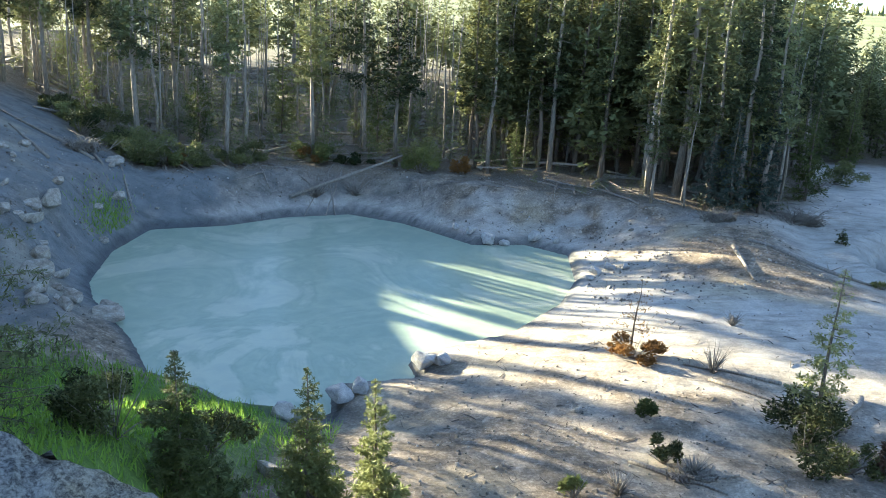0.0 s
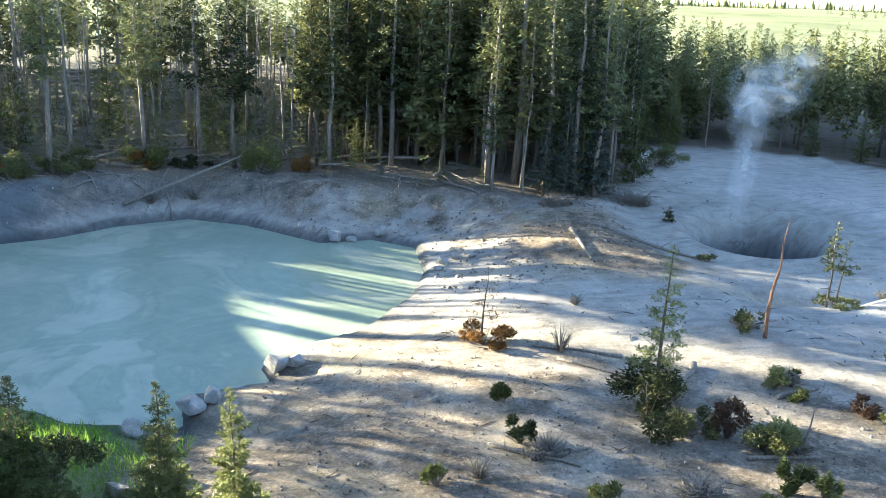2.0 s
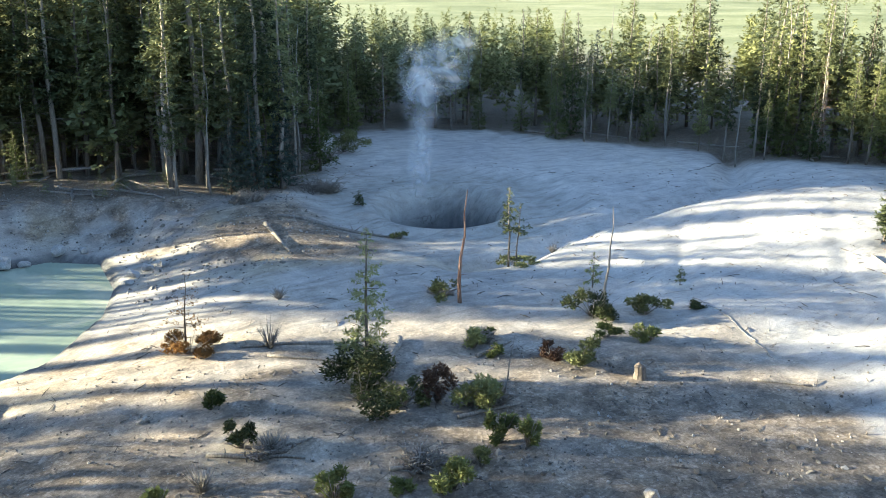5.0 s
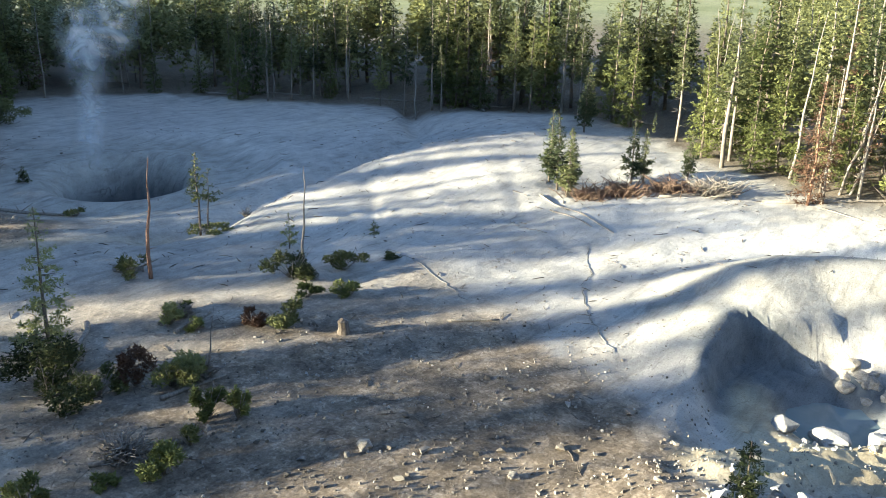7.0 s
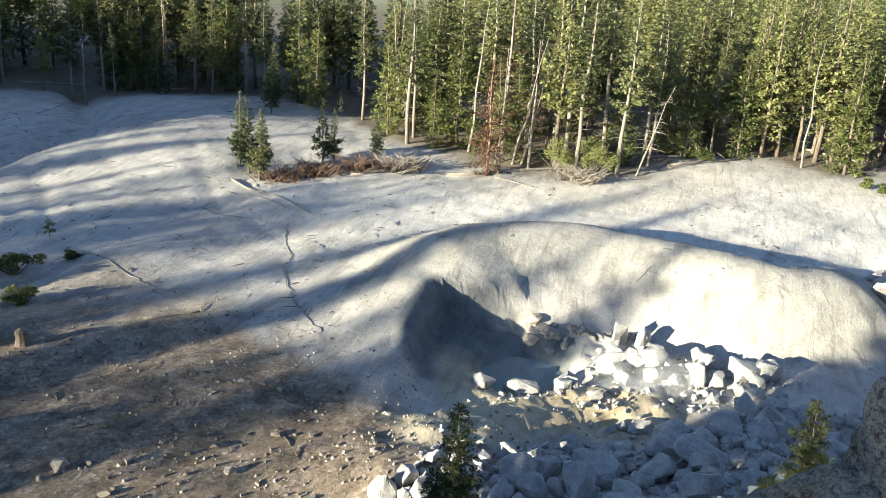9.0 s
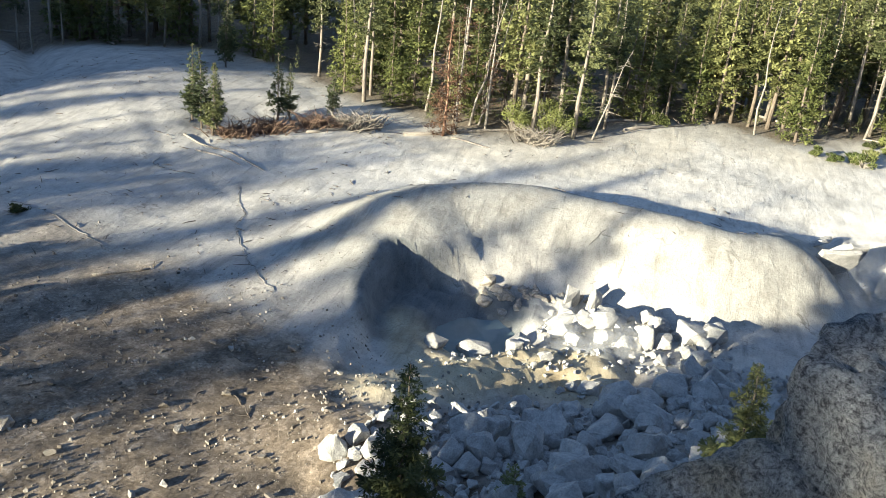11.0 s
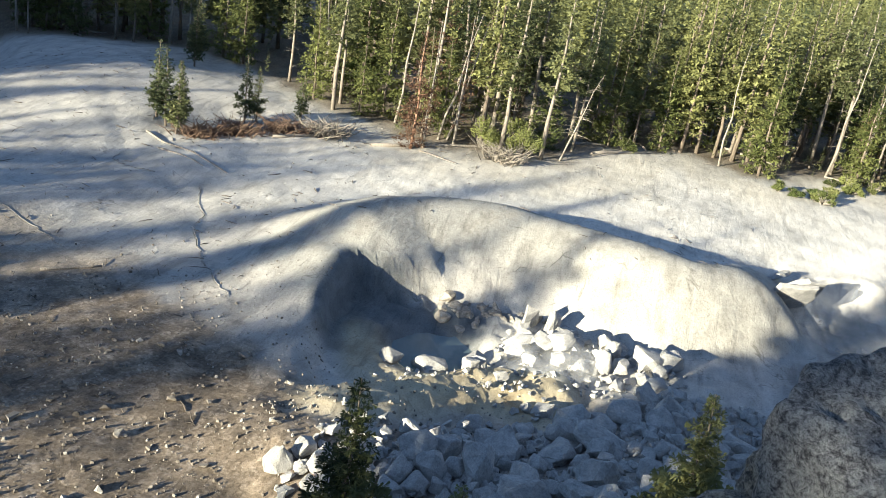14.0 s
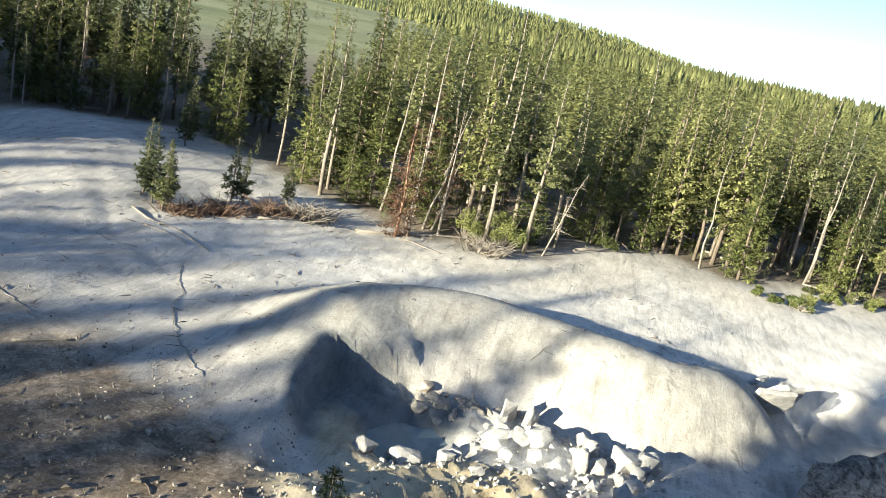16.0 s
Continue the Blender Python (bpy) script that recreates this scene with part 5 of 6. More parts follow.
BLOCKS = [rock_mesh(100 + i, WHITE_ROCK) for i in range(8)]
CHIPS = [rock_mesh(140 + i, STONE, 10, 0) for i in range(5)]
TANS = [rock_mesh(120 + i, TAN_ROCK) for i in range(4)]


def rock(mesh, x, y, sx, sy, sz, label, turn=0, tilt=(0, 0), sink=0.3, name="boulder", group=""):
    ob = new(name, mesh)
    ob.matrix_basis = pose(x, y, float(height(x, y)) + sz * (0.42 - sink), *tilt, turn) @ Matrix.Diagonal((sx, sy, sz, 1))
    return tagged(ob, label, "boulder", group)


def rock_pile():
    rng = random.Random(41)
    placed = []
    tries = 0
    while len(placed) < 290 and tries < 40000:
        tries += 1
        x, y = rng.uniform(13.5, 30.5), rng.uniform(-6.5, 7.0)
        lit = 27.4 < x and -2.6 < y < 3.0
        heap = x < np.interp(y, [-3, -0.9, 1, 2.8, 4.6], [27.6, 24.2, 22.8, 22.2, 19.6]) and -6 < y < 5.6 and x > 14.5 - 0.2 * y
        bank = 24.2 < x < 26.6 and 0.5 < y < 6.2
        if not (lit or heap or bank):
            continue
        s = 0.32 + 0.75 * rng.random() ** 1.7 if heap else rng.uniform(0.3, 0.85)
        if bank and rng.random() < 0.88:
            continue
        if any(math.hypot(x - a, y - b) < 0.31 * (s + c) for a, b, c in placed):
            continue
        placed.append((x, y, s))
        rock(BLOCKS[rng.randrange(8)], x, y, s * rng.uniform(0.8, 1.3), s * rng.uniform(0.8, 1.2), s * rng.uniform(0.7, 1.2), "pale angular boulder in a heap below the cliff",
             rng.uniform(0, 360), (rng.uniform(-25, 25), rng.uniform(-25, 25)), 0.12, group="boulder heap")


    # the rest of the heap: cobbles too many to count, wedged between the blocks
    shapes = [(np.array([v.co for v in me.vertices]), np.array([p.vertices[:] for p in me.polygons])) for me in CHIPS]
    vs, fs, o, left, spots = [], [], 0, 2300, []
    while left:
        x, y = rng.uniform(13.5, 30.5), rng.uniform(-6.5, 7.5)
        heap = x < np.interp(y, [-3, -0.9, 1, 2.8, 4.6], [28.2, 24.6, 23.2, 22.6, 20.2]) and -6.5 < y < 6.2 and x > 14.0 - 0.2 * y
        bank = 23.8 < x < 26.6 and 0.5 < y < 6.6
        lit = 26.2 < x and -3.2 < y < 3.4
        if not (heap or lit or bank) or (bank and rng.random() < 0.2):
            continue
        left -= 1
        spots.append((x, y, rng.uniform(0.12, 0.42) if heap else 0.05 + 0.25 * rng.random() ** 2.2))
    px, py, pk = np.array(spots).T
    for x, y, k, z in zip(px, py, pk, height(px, py)):
        v, f = shapes[rng.randrange(5)]
        m = np.array(pose(0, 0, 0, rng.uniform(0, 360), rng.uniform(0, 360), rng.uniform(0, 360)).to_3x3())
        vs.append(v @ m.T * k * np.array([1.2, 1.0, 0.85]) + np.array([x, y, z + k * 0.22]))
        fs.append(f + o)
        o += len(v)
    ob = new("heap_cobbles", link_mesh("heap_cobbles", np.concatenate(vs).tolist(), np.concatenate(fs).tolist(), WHITE_ROCK))
    tagged(ob, "small pale cobbles between the boulders of the heap", "stones", kind="stuff")


rock_pile()
for x, y, sx, sy, sz, lab in ((16.8, 6.5, 0.7, 0.62, 0.85, "tall white boulder at the edge of the heap"), (17.4, 6.1, 0.6, 0.6, 0.55, "white boulder at the edge of the heap"),
                              (18.2, 2.1, 1.2, 0.9, 1.4, "large grey-white boulder on the heap"), (16.9, 0.8, 1.5, 1.1, 1.0, "large grey-white boulder on the heap"),
                              (29.2, 1.3, 1.0, 1.25, 0.9, "sunlit white block below the dome"), (28.4, -0.3, 0.7, 0.7, 1.3, "sunlit white block below the dome"),
                              (30.4, 2.6, 0.9, 0.55, 1.2, "upright white slab leaning on the dome"), (30.6, 1.8, 0.95, 0.6, 1.3, "upright white slab leaning on the dome"),
                              (29.6, -1.8, 1.3, 1.1, 1.2, "sunlit white block below the dome"), (29.9, -2.6, 1.1, 1.2, 1.2, "sunlit white block below the dome"),
                              (28.9, 2.6, 0.8, 1.7, 0.45, "flat white slab beside the muddy pool"), (20.4, -0.7, 1.1, 1.9, 0.9, "large grey-white boulder on the heap"),
                              (26.2, 5.2, 1.1, 1.3, 0.9, "cream-coloured block on the pool's edge"), (25.6, 6.4, 0.8, 1.0, 0.7, "cream-coloured block on the pool's edge"),
                              (27.0, 3.9, 0.8, 1.2, 0.8, "cream-coloured block on the pool's edge")):
    rock(BLOCKS[int(x * 10) % 8], x, y, sx, sy, sz, lab, x * 70, (x % 3 * 5, y * 3), 0.15)

wall_rng = random.Random(83)
for _ in range(40):
    u, k = wall_rng.uniform(0.2, 1), wall_rng.uniform(0.3, 0.7)
    x, y = 30.0 + 1.0 * u + wall_rng.gauss(0, 0.45), 6.6 - 4.2 * u + wall_rng.gauss(0, 0.35)
    rock(TANS[wall_rng.randrange(4)], x, y, k * 1.2, k, k * 0.8, "crumbling grey-brown block of crust in the hollow's wall", wall_rng.uniform(0, 360), (wall_rng.uniform(-20, 20), 12), 0.42, "crust_block", "crumbled wall blocks")


def slab_mesh(seed, w, h, thick):
    """A broken plate of crust, slightly bent, with a ragged outline and a worn rim."""
    rng = random.Random(seed)
    ring = []
    for k in range(14):
        a = 6.283 * k / 14
        q = 1.0 / max(abs(math.cos(a)), abs(math.sin(a))) ** 0.75 * rng.uniform(0.82, 1.08)
        ring.append((0.5 * w * q * math.cos(a), 0.5 * h * q * math.sin(a)))
    vs, fs = [], []
    for side, grow in ((-0.5, 0.93), (-0.3, 1.0), (0.3, 1.0), (0.5, 0.92)):
        vs += [(x * grow, side * thick + 0.16 * (x / w) ** 2 * w + rng.uniform(-0.03, 0.03), z * grow) for x, z in ring]
    for r in range(3):
        fs += [(r * 14 + k, r * 14 + (k + 1) % 14, r * 14 + 14 + (k + 1) % 14, r * 14 + 14 + k) for k in range(14)]
    for r, side in ((0, -0.5), (3, 0.5)):
        c = len(vs)
        vs.append((0, side * thick, 0))
        fs += [(c, r * 14 + (k + 1) % 14, r * 14 + k) if r else (c, r * 14 + k, r * 14 + (k + 1) % 14) for k in range(14)]
    return link_mesh("slab", vs, fs, WHITE_ROCK)


for i, (x, y, w, h, thick, turn, lean) in enumerate(((37.5, -7.3, 2.3, 1.6, 0.22, -66, 34), (38.7, -7.9, 2.1, 2.0, 0.25, -58, 30), (39.8, -7.0, 1.5, 0.8, 0.2, -30, 58))):
    ob = new("crust_slab", slab_mesh(900 + i, w, h, thick))
    ob.matrix_basis = pose(x, y, float(height(x, y)) + h * 0.3, lean, 0, turn)
    tagged(ob, "broken white crust slab at the end of the dome", "rock slab")
for x, y, s in ((14.9, 14.15, 0.5), (16.55, 10.4, 0.33), (4.6, 25.7, 0.4), (-19.6, 41.8, 1.5), (-18.0, 44.0, 0.6), (-18.3, 37.5, 1.1), (-17.6, 35.8, 1.3), (-16.6, 33.6, 1.0),
                (-15.0, 32.4, 0.8), (-20.5, 38.6, 0.9), (-4.2, 20.6, 0.9), (-3.5, 21.6, 0.7), (-13.8, 33.9, 1.2), (-14.6, 35.8, 0.9)):
    rock(TANS[int(abs(x) * 10) % 4], x, y, s * 1.1, s, s * 0.8, "weathered tan-grey stone resting on the ground", x * 50, (5, 8), 0.15, "stone")
for x, y, s in ((-0.5, 30.7, 0.9), (-3.3, 27.4, 0.95), (2.6, 49.4, 0.9), (1.6, 50.0, 0.7), (3.6, 49.3, 0.6), (5.4, 49.7, 0.8), (6.6, 49.2, 0.5), (0.7, 50.9, 0.5), (8.0, 43.4, 0.6), (8.8, 43.7, 0.55),
                (9.6, 43.4, 0.45), (7.6, 42.4, 0.4), (-4.9, 25.8, 0.8), (0.2, 30.8, 0.6), (-2.6, 27.9, 0.7)):
    rock(BLOCKS[int(abs(x) * 10) % 8], x, y, s * 1.15, s, s * 0.95, "pale mineral-crusted rock at the lake shore", x * 40, (6, 4), 0.1, "shore_rock")

bank_rng = random.Random(19)
for _ in range(46):
    x, y = bank_rng.uniform(-24, -15), bank_rng.uniform(31, 52)
    k = bank_rng.uniform(0.2, 0.9) ** 1.5 + 0.15
    if float(seg_dist(np.array(x), np.array(y), LAKE, True)) > 0.6:
        rock(TANS[bank_rng.randrange(4)], x, y, k * 1.2, k, k * 0.8, "weathered tan-grey stone on the steep lake bank", bank_rng.uniform(0, 360), (8, 6), 0.15, "stone", "bank stones")
for _ in range(22):
    x = bank_rng.uniform(-20, 9)
    y0 = 55.5 if x < -2 else 54.5
    t, ln = radians(bank_rng.uniform(-130, -20)), bank_rng.uniform(1.2, 4.0)
    log(x, y0 + bank_rng.uniform(-0.5, 2.5), x + math.cos(t) * ln, y0 + math.sin(t) * ln * 0.6, bank_rng.uniform(0.05, 0.1), "bleached fallen log on the bank above the lake", twigs=5)


def stones():
    """Loose stones too many to count: small hulls joined into one mesh, thickest below the cliff."""
    rng = random.Random(77)
    vs, fs = [], []
    pts = []
    while len(pts) < 27000:
        if rng.random() < 0.75:
            a, r = radians(rng.uniform(-12, 92)), rng.uniform(13, 30)
        else:
            a, r = radians(rng.uniform(-10, 118)), rng.uniform(26, 60)
        pts.append((r * math.cos(a), r * math.sin(a)))
    pts += [(rng.uniform(-21, 12), rng.uniform(49, 58)) for _ in range(3500)]
    pts += [(rng.uniform(4, 19), rng.uniform(37, 51)) for _ in range(3500)]
    pts += [(rng.uniform(-26, -12), rng.uniform(30, 53)) for _ in range(3500)]
    px, py = np.array(pts).T
    lake, pit, s = seg_dist(px, py, LAKE, True), seg_dist(px, py, PIT, True), cliff_side(px, py)
    patch = waves(px, py, 5, 51) + 0.6 * waves(px, py, 2, 52)
    zz = height(px, py)
    for x, y, z, dl, dp, sd, pt in zip(px, py, zz, lake, pit, s, patch):
        if dl < 0.6 or (dp < 0.2 and x > 24) or (x > 28 and y < 14) or pt < rng.uniform(-0.5, 0.45):
            continue
        k = (0.018 + 0.06 * rng.random() ** 4 + (0.06 if rng.random() < 0.01 else 0)) * (0.75 if x > 21 or y > 22 else 1.0) * (1.5 if y > 49 or x < -11 else 1.7 if y > 38 and x < 19 else 1.0)
        o = len(vs)
        a0 = rng.uniform(0, 6.28)
        for j in range(5):
            a = a0 + 6.28 * j / 5
            q = k * rng.uniform(0.7, 1.3)
            vs.append((x + q * math.cos(a), y + q * math.sin(a), z - 0.03))
        for j in range(3):
            a = a0 + 6.28 * j / 3
            q = k * rng.uniform(0.35, 0.8)
            vs.append((x + q * math.cos(a), y + q * math.sin(a), z + k * rng.uniform(0.6, 1.1)))
        fs += [(o, o + 1, o + 5), (o + 1, o + 2, o + 6), (o + 1, o + 6, o + 5), (o + 2, o + 3, o + 6), (o + 3, o + 4, o + 7), (o + 3, o + 7, o + 6), (o + 4, o, o + 5),
               (o + 4, o + 5, o + 7), (o + 5, o + 6, o + 7)]
    ob = new("loose_stones", link_mesh("loose_stones", vs, fs, STONE))
    tagged(ob, "scattered small pale stones on the ground", "stones", kind="stuff")


stones()

stone_rng = random.Random(93)
stone_count = 0
while stone_count < 95:
    x, y = stone_rng.uniform(10, 22), stone_rng.uniform(5.5, 17)
    if not 9 < cliff_side(x, y) < 21 or float(seg_dist(np.array(x), np.array(y), PIT, True)) < 0.3:
        continue
    if float(waves(np.array(x), np.array(y), 4, 55)) < stone_rng.uniform(-0.7, 0.3):
        continue
    k = 0.09 + 0.24 * stone_rng.random() ** 4
    rock(CHIPS[stone_rng.randrange(5)], x, y, k * 1.2, k, k * 0.75, "loose angular grey stone on brown gravel", stone_rng.uniform(0, 360), (10, 6), 0.15, "stone", "gravel stones")
    stone_count += 1


def grass():
    rng = random.Random(88)
    vs, fs = [], []
    pts = [(rng.uniform(-20, -3), rng.uniform(11, 29)) for _ in range(14000)]
    pts += [(-18.6 + rng.gauss(0, 0.5), 46.3 + rng.gauss(0, 1.3)) for _ in range(900)]
    px, py = np.array(pts).T
    keep = (seg_dist(px, py, LAKE, True) > 0.35) & (cliff_side(px, py) > 3)
    zz = height(px, py)
    for x, y, z in zip(px[keep], py[keep], zz[keep]):
        a, hgt = rng.uniform(0, 6.28), rng.uniform(0.15, 0.4)
        dx, dy = math.cos(a) * 0.025, math.sin(a) * 0.025
        lx, ly = rng.gauss(0, 0.12), rng.gauss(0, 0.12)
        o = len(vs)
        vs += [(x - dx, y - dy, z - 0.03), (x + dx, y + dy, z - 0.03), (x + lx, y + ly, z + hgt)]
        fs.append((o, o + 1, o + 2))
    ob = new("grass", link_mesh("grass", vs, fs, GRASSM))
    tagged(ob, "bright green grass on the shaded slope by the lake", "grass", kind="stuff")


grass()


# ---- overlook rocks ----
def overlook_rock(name, pts, label, seed, relief=0.05):
    """A breccia boulder: the hull of a few corners, subdivided and roughened."""
    bm = bmesh.new()
    for p in pts:
        bm.verts.new(p)
    res = bmesh.ops.convex_hull(bm, input=bm.verts)
    bmesh.ops.delete(bm, geom=[g for g in res["geom_interior"] if isinstance(g, bmesh.types.BMVert)], context="VERTS")
    bmesh.ops.bevel(bm, geom=list(bm.edges), offset=0.03, segments=2, affect="EDGES", profile=0.6, clamp_overlap=True)
    bmesh.ops.triangulate(bm, faces=bm.faces)
    for _ in range(7):
        long = [e for e in bm.edges if e.calc_length() > 0.05]
        if not long or len(bm.verts) > 16000:
            break
        bmesh.ops.subdivide_edges(bm, edges=long, cuts=1)
        bmesh.ops.triangulate(bm, faces=bm.faces)
    bm.normal_update()
    for v in bm.verts:
        n = noise.fractal(v.co * 2.2 + Vector((seed, 0, 0)), 1.0, 2.0, 4) * relief
        n += noise.fractal(v.co * 13 + Vector((0, seed, 0)), 0.8, 2.0, 4) * 0.022
        v.co += v.normal * n
    me = bpy.data.meshes.new(name)
    bm.to_mesh(me)
    bm.free()
    me.polygons.foreach_set("use_smooth", [True] * len(me.polygons))
    me.materials.append(BRECCIA)
    return tagged(new(name, me), label, "boulder")


overlook_rock("boulder", [(3.08, -0.36, 12.84), (3.26, -0.42, 12.90), (3.42, -0.62, 12.97), (3.62, -1.9, 13.05), (2.5, -0.75, 12.62), (2.35, -1.9, 12.75), (3.2, -0.33, 12.5),
                          (2.9, -0.45, 12.2), (3.5, -0.6, 11.4), (3.8, -2.0, 11.4), (2.3, -2.0, 11.4), (2.4, -0.8, 11.4)],
              "large grey speckled breccia boulder on the overlook edge", 3)
overlook_rock("boulder", [(2.80, 0.30, 12.17), (2.92, 0.18, 12.28), (2.98, 0.02, 12.38), (3.10, -0.30, 12.52), (3.0, -0.9, 12.55), (2.2, 0.15, 12.02), (2.2, -0.9, 12.35),
                          (2.9, 0.4, 11.2), (3.2, -0.9, 11.2), (2.0, 0.3, 11.2), (2.1, -0.9, 11.2)],
              "low grey breccia slab on the overlook edge", 7)
overlook_rock("boulder", [(-1.22, 2.06, 12.87), (-0.70, 2.10, 12.63), (-0.45, 1.95, 12.42), (-1.9, 2.0, 13.05), (-0.5, 1.45, 12.35), (-1.8, 1.2, 12.75), (-2.0, 2.1, 11.4),
                          (-0.35, 2.0, 11.4), (-0.4, 1.3, 11.4), (-1.9, 1.1, 11.4)],
              "grey speckled breccia boulder beside the overlook", 11)


# ---- litter and steam ----
def twig_litter():
    """Small dark sticks and bark bits strewn over the pale ground."""
    rng = random.Random(64)
    pts = []
    while len(pts) < 2400:
        a, r = radians(rng.uniform(-8, 100)), rng.uniform(20, 62)
        pts.append((r * math.cos(a), r * math.sin(a)))
    px, py = np.array(pts).T
    keep = (seg_dist(px, py, LAKE, True) > 0.5) & (seg_dist(px, py, PIT, True) > 3) & (np.hypot(px - 26.7, py - 44.6) > 8) & (seg_dist(px, py, FOREST, True) > -2)
    keep &= (waves(px, py, 9, 71) + 0.5 * waves(px, py, 3, 72)) > -0.15
    px, py = px[keep], py[keep]
    zz = height(px, py)
    out = []
    for x, y, z in zip(px, py, zz):
        a, ln = rng.uniform(0, 3.14), 0.05 + 0.28 * rng.random() ** 2.5
        d = Vector((math.cos(a) * ln, math.sin(a) * ln, rng.uniform(-0.02, 0.06)))
        c = Vector((x, y, z + 0.02))
        k = rng.uniform(0.008, 0.02)
        out.append(tube([c - d, c + Vector((rng.uniform(-1, 1), rng.uniform(-1, 1), 0.3)) * 0.05, c + d], [k, k * 1.2, k * 0.5], 4))
    ob = new("twig_litter", link_mesh("twig_litter", *join(out), LITTER))
    tagged(ob, "dark sticks and bark bits strewn on pale ground", "twigs", kind="stuff")


LITTER = bark("dark_litter_wood", (0.06, 0.05, 0.045), (0.2, 0.17, 0.14))
twig_litter()


def steam_material(strength):
    m = bpy.data.materials.new("drifting_steam")
    m.use_nodes = True
    n, l = m.node_tree.nodes, m.node_tree.links
    n.remove(n["Principled BSDF"])
    co = n.new("ShaderNodeTexCoord")
    dist = n.new("ShaderNodeVectorMath")
    dist.operation = "LENGTH"
    l.new(co.outputs["Object"], dist.inputs[0])
    fall = ramp(n, [(0.0, (1, 1, 1)), (0.45, (0.5, 0.5, 0.5)), (1.0, (0, 0, 0))])
    fall.color_ramp.interpolation = "EASE"
    l.new(dist.outputs["Value"], fall.inputs[0])
    geo = n.new("ShaderNodeNewGeometry")
    t = noise_tex(n, l, 0.9, 5, 0.6, geo.outputs["Position"], 0.8)
    wisps = ramp(n, [(0.32, (0, 0, 0)), (0.68, (1, 1, 1))])
    l.new(t.outputs[0], wisps.inputs[0])
    mul = n.new("ShaderNodeMath")
    mul.operation = "MULTIPLY"
    l.new(fall.outputs[0], mul.inputs[0])
    l.new(wisps.outputs[0], mul.inputs[1])
    amt = n.new("ShaderNodeMath")
    amt.operation = "MULTIPLY"
    l.new(mul.outputs[0], amt.inputs[0])
    amt.inputs[1].default_value = strength
    clear, dif, trl = n.new("ShaderNodeBsdfTransparent"), n.new("ShaderNodeBsdfDiffuse"), n.new("ShaderNodeBsdfTranslucent")
    dif.inputs[0].default_value = trl.inputs[0].default_value = (0.85, 0.87, 0.9, 1)
    both, mx = n.new("ShaderNodeMixShader"), n.new("ShaderNodeMixShader")
    both.inputs[0].default_value = 0.5
    l.new(dif.outputs[0], both.inputs[1])
    l.new(trl.outputs[0], both.inputs[2])
    l.new(amt.outputs[0], mx.inputs[0])
    l.new(clear.outputs[0], mx.inputs[1])
    l.new(both.outputs[0], mx.inputs[2])
    l.new(mx.outputs[0], n["Material Output"].inputs[0])
    return m


def steam(name, puffs, strength, label):
    """A wisp of steam: a few soft bowed veils that thin out towards their edges."""
    root = new(name)
    tagged(root, label, "steam")
    root.matrix_basis = Matrix.Translation(puffs[0][:3])
    me_mat = steam_material(strength)
    vs, fs = [(0, -0.12, 0)], []
    for ring in range(1, 5):
        for k in range(20):
            a, q = 2 * math.pi * k / 20, ring / 4
            vs.append((q * math.cos(a), 0.12 * (q * q - 1), q * math.sin(a)))
    for k in range(20):
        fs.append((0, 1 + k, 1 + (k + 1) % 20))
        for ring in range(3):
            o = 1 + ring * 20
            fs.append((o + k, o + 20 + k, o + 20 + (k + 1) % 20, o + (k + 1) % 20))
    me = link_mesh("wisp", vs, fs, me_mat, True)
    for x, y, z, w, h in puffs:
        ob = part("wisp", me, root)
        turn = math.degrees(math.atan2(y, x)) - 90
        ob.matrix_basis = root.matrix_basis.inverted() @ (pose(x, y, z, 0, 0, turn) @ Matrix.Diagonal((w, w, h, 1)))
        ob.visible_shadow = False
    return root


steam("steam", [(25.0, 44.6, 4.0, 0.9, 2.2), (25.0, 44.2, 5.6, 1.0, 2.8), (25.6, 45.0, 8.2, 1.5, 2.4), (26.6, 44.8, 10.0, 2.3, 2.0), (25.4, 45.6, 9.6, 1.4, 2.2), (27.3, 44.0, 11.4, 1.6, 1.4)],
      0.85, "white steam plume rising from the crater")
steam("steam", [(38.0, -8.6, 0.9, 2.8, 1.6), (40.5, -11.5, 1.8, 5.0, 2.4), (36.0, -10.0, 0.8, 3.4, 1.6), (43.0, -13.5, 2.2, 6.0, 2.6), (34.6, -7.6, 0.5, 1.6, 1.1)], 0.5, "thin steam drifting from the basin beside the dome")
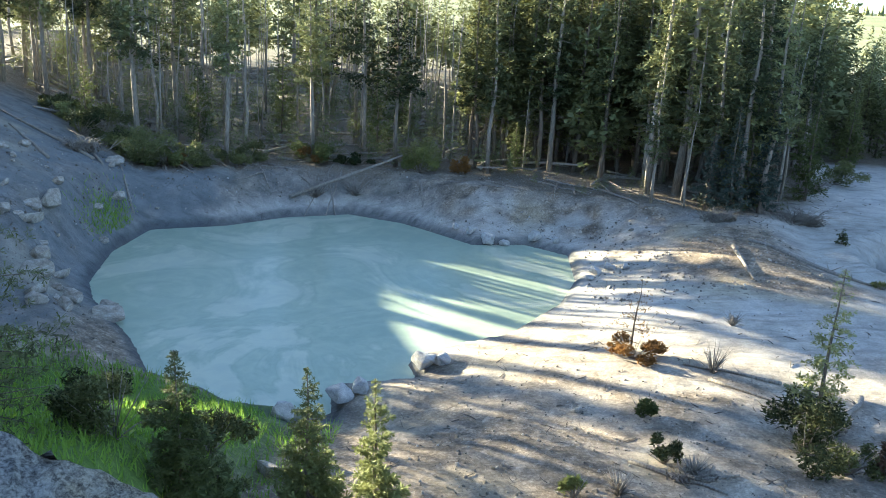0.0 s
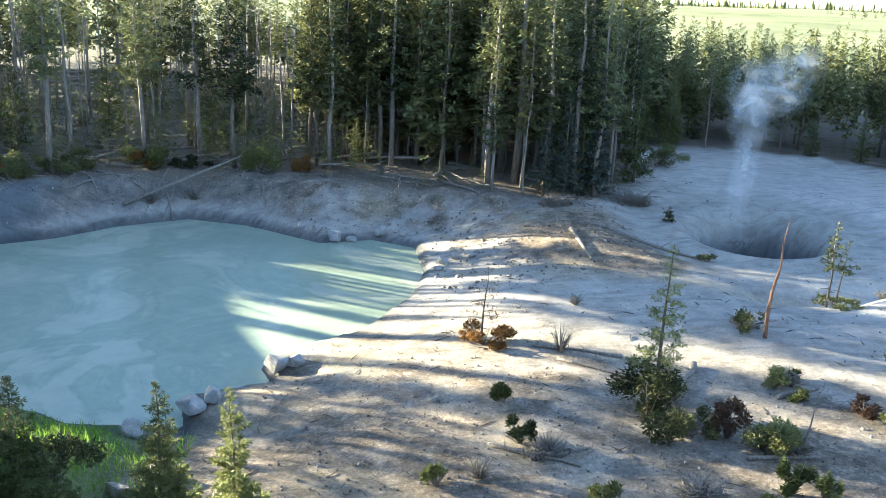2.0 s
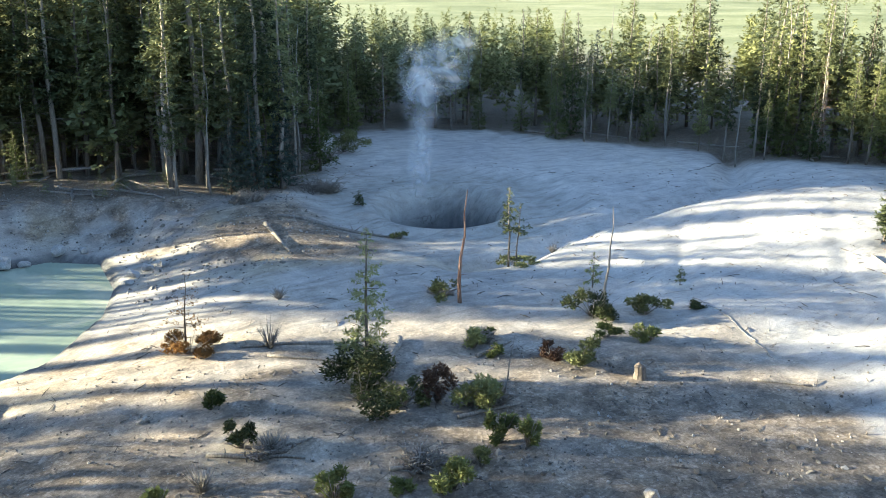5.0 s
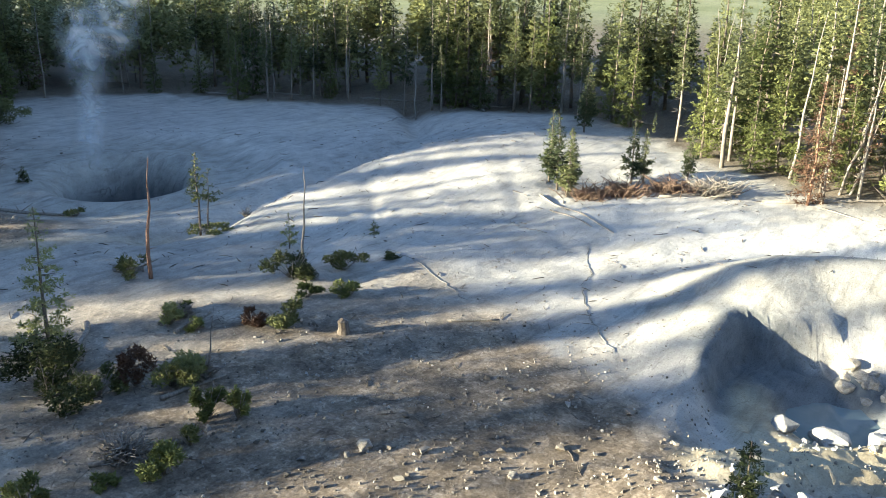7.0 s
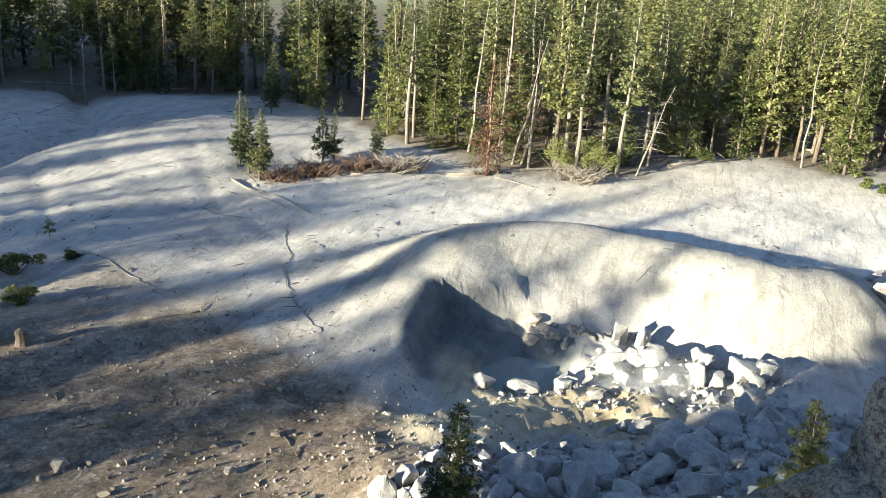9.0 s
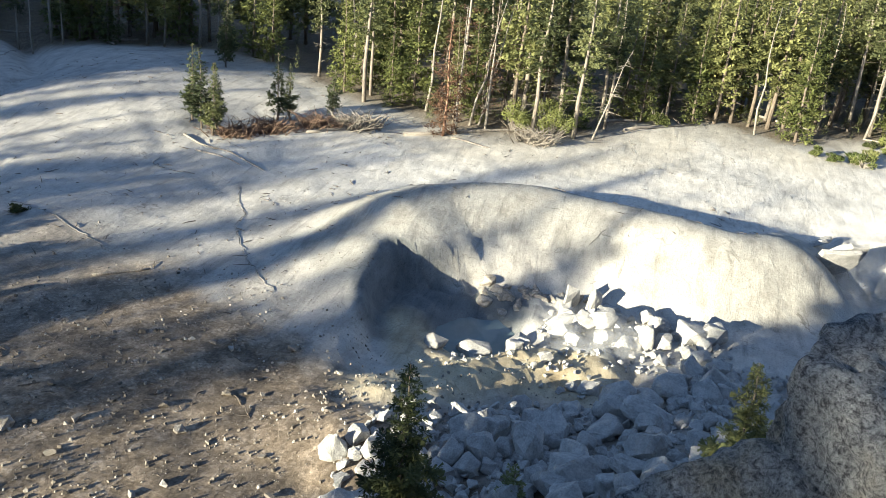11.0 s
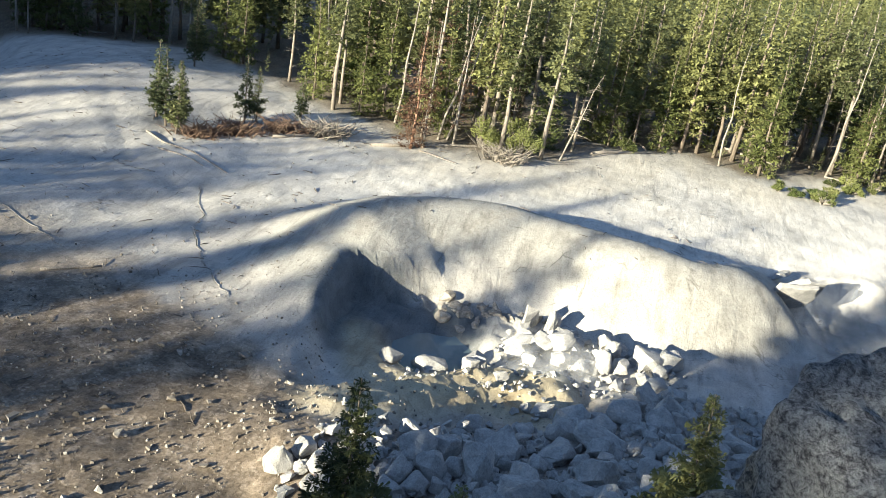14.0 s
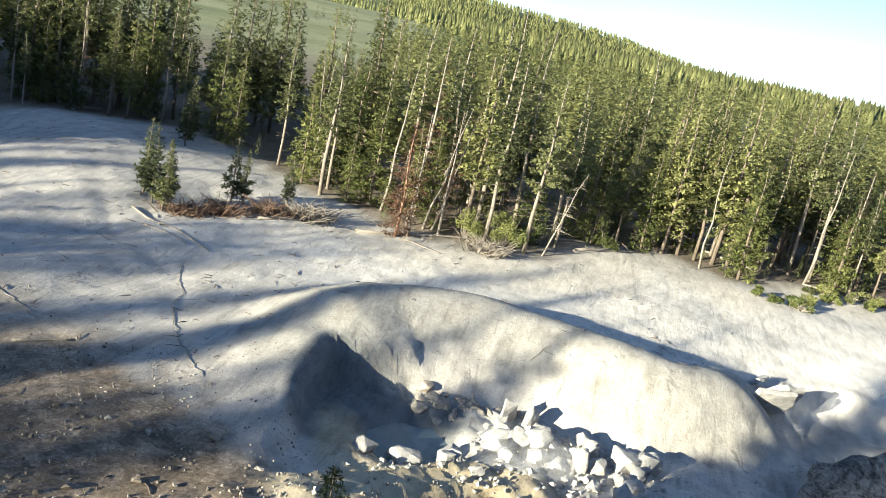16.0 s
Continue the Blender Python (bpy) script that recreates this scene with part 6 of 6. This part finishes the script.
steam("steam", [(26.4, 1.8, 1.0, 1.3, 1.1), (27.0, 0.6, 1.4, 1.2, 1.0), (27.4, 2.4, 1.4, 1.0, 0.8)], 0.55, "thin steam over the boulders by the pool")


# ---- cracks in the crust ----
def crack(points, width):
    """A narrow open fissure that follows the ground."""
    rng = random.Random(int(points[0][0] * 10))
    vs, fs = [], []
    line = []
    for (ax, ay), (bx, by) in zip(points, points[1:]):
        n = max(2, int(math.hypot(bx - ax, by - ay) / 0.25))
        line += [(ax + (bx - ax) * k / n + rng.gauss(0, 0.05), ay + (by - ay) * k / n + rng.gauss(0, 0.05)) for k in range(n)]
    for i, (x, y) in enumerate(line):
        x2, y2 = line[min(i + 1, len(line) - 1)]
        x1, y1 = line[max(i - 1, 0)]
        d = Vector((x2 - x1, y2 - y1)).normalized()
        w = width * (0.03 if math.sin(i * 0.55) + rng.uniform(-0.5, 0.5) < -0.2 else rng.uniform(0.06, 0.34))
        z = float(height(x, y))
        vs += [(x - d.y * w, y + d.x * w, z + 0.035), (x, y, z + 0.012), (x + d.y * w, y - d.x * w, z + 0.03)]
    for i in range(len(line) - 1):
        o = i * 3
        fs += [(o, o + 1, o + 4, o + 3), (o + 1, o + 2, o + 5, o + 4)]
    ob = new("crack", link_mesh("crack", vs, fs, CRACK))
    tagged(ob, "dark narrow crack in the pale crust", "crack", kind="structure")


CRACK = rock_material("dark_crack_soil", (0.15, 0.145, 0.136), (0.27, 0.26, 0.243), (0.38, 0.367, 0.342))
for pts, w in (([(34.6, 18.6), (33.1, 17.8), (31.4, 16.6), (29.9, 16.2), (28.4, 15.2), (26.7, 13.9), (24.6, 11.9)], 0.10), ([(36.0, 23.6), (35.1, 23.4), (34.2, 21.6), (34.4, 20.4)], 0.08),
               ([(28.2, 25.4), (26.4, 20.6), (25.2, 18.4)], 0.06), ([(34.6, 2.0), (33.6, 2.6), (33.4, 3.6), (32.6, 4.2)], 0.09), ([(52.0, 45.4), (48.5, 43.4), (45.0, 42.2)], 0.12)):
    crack(pts, w)
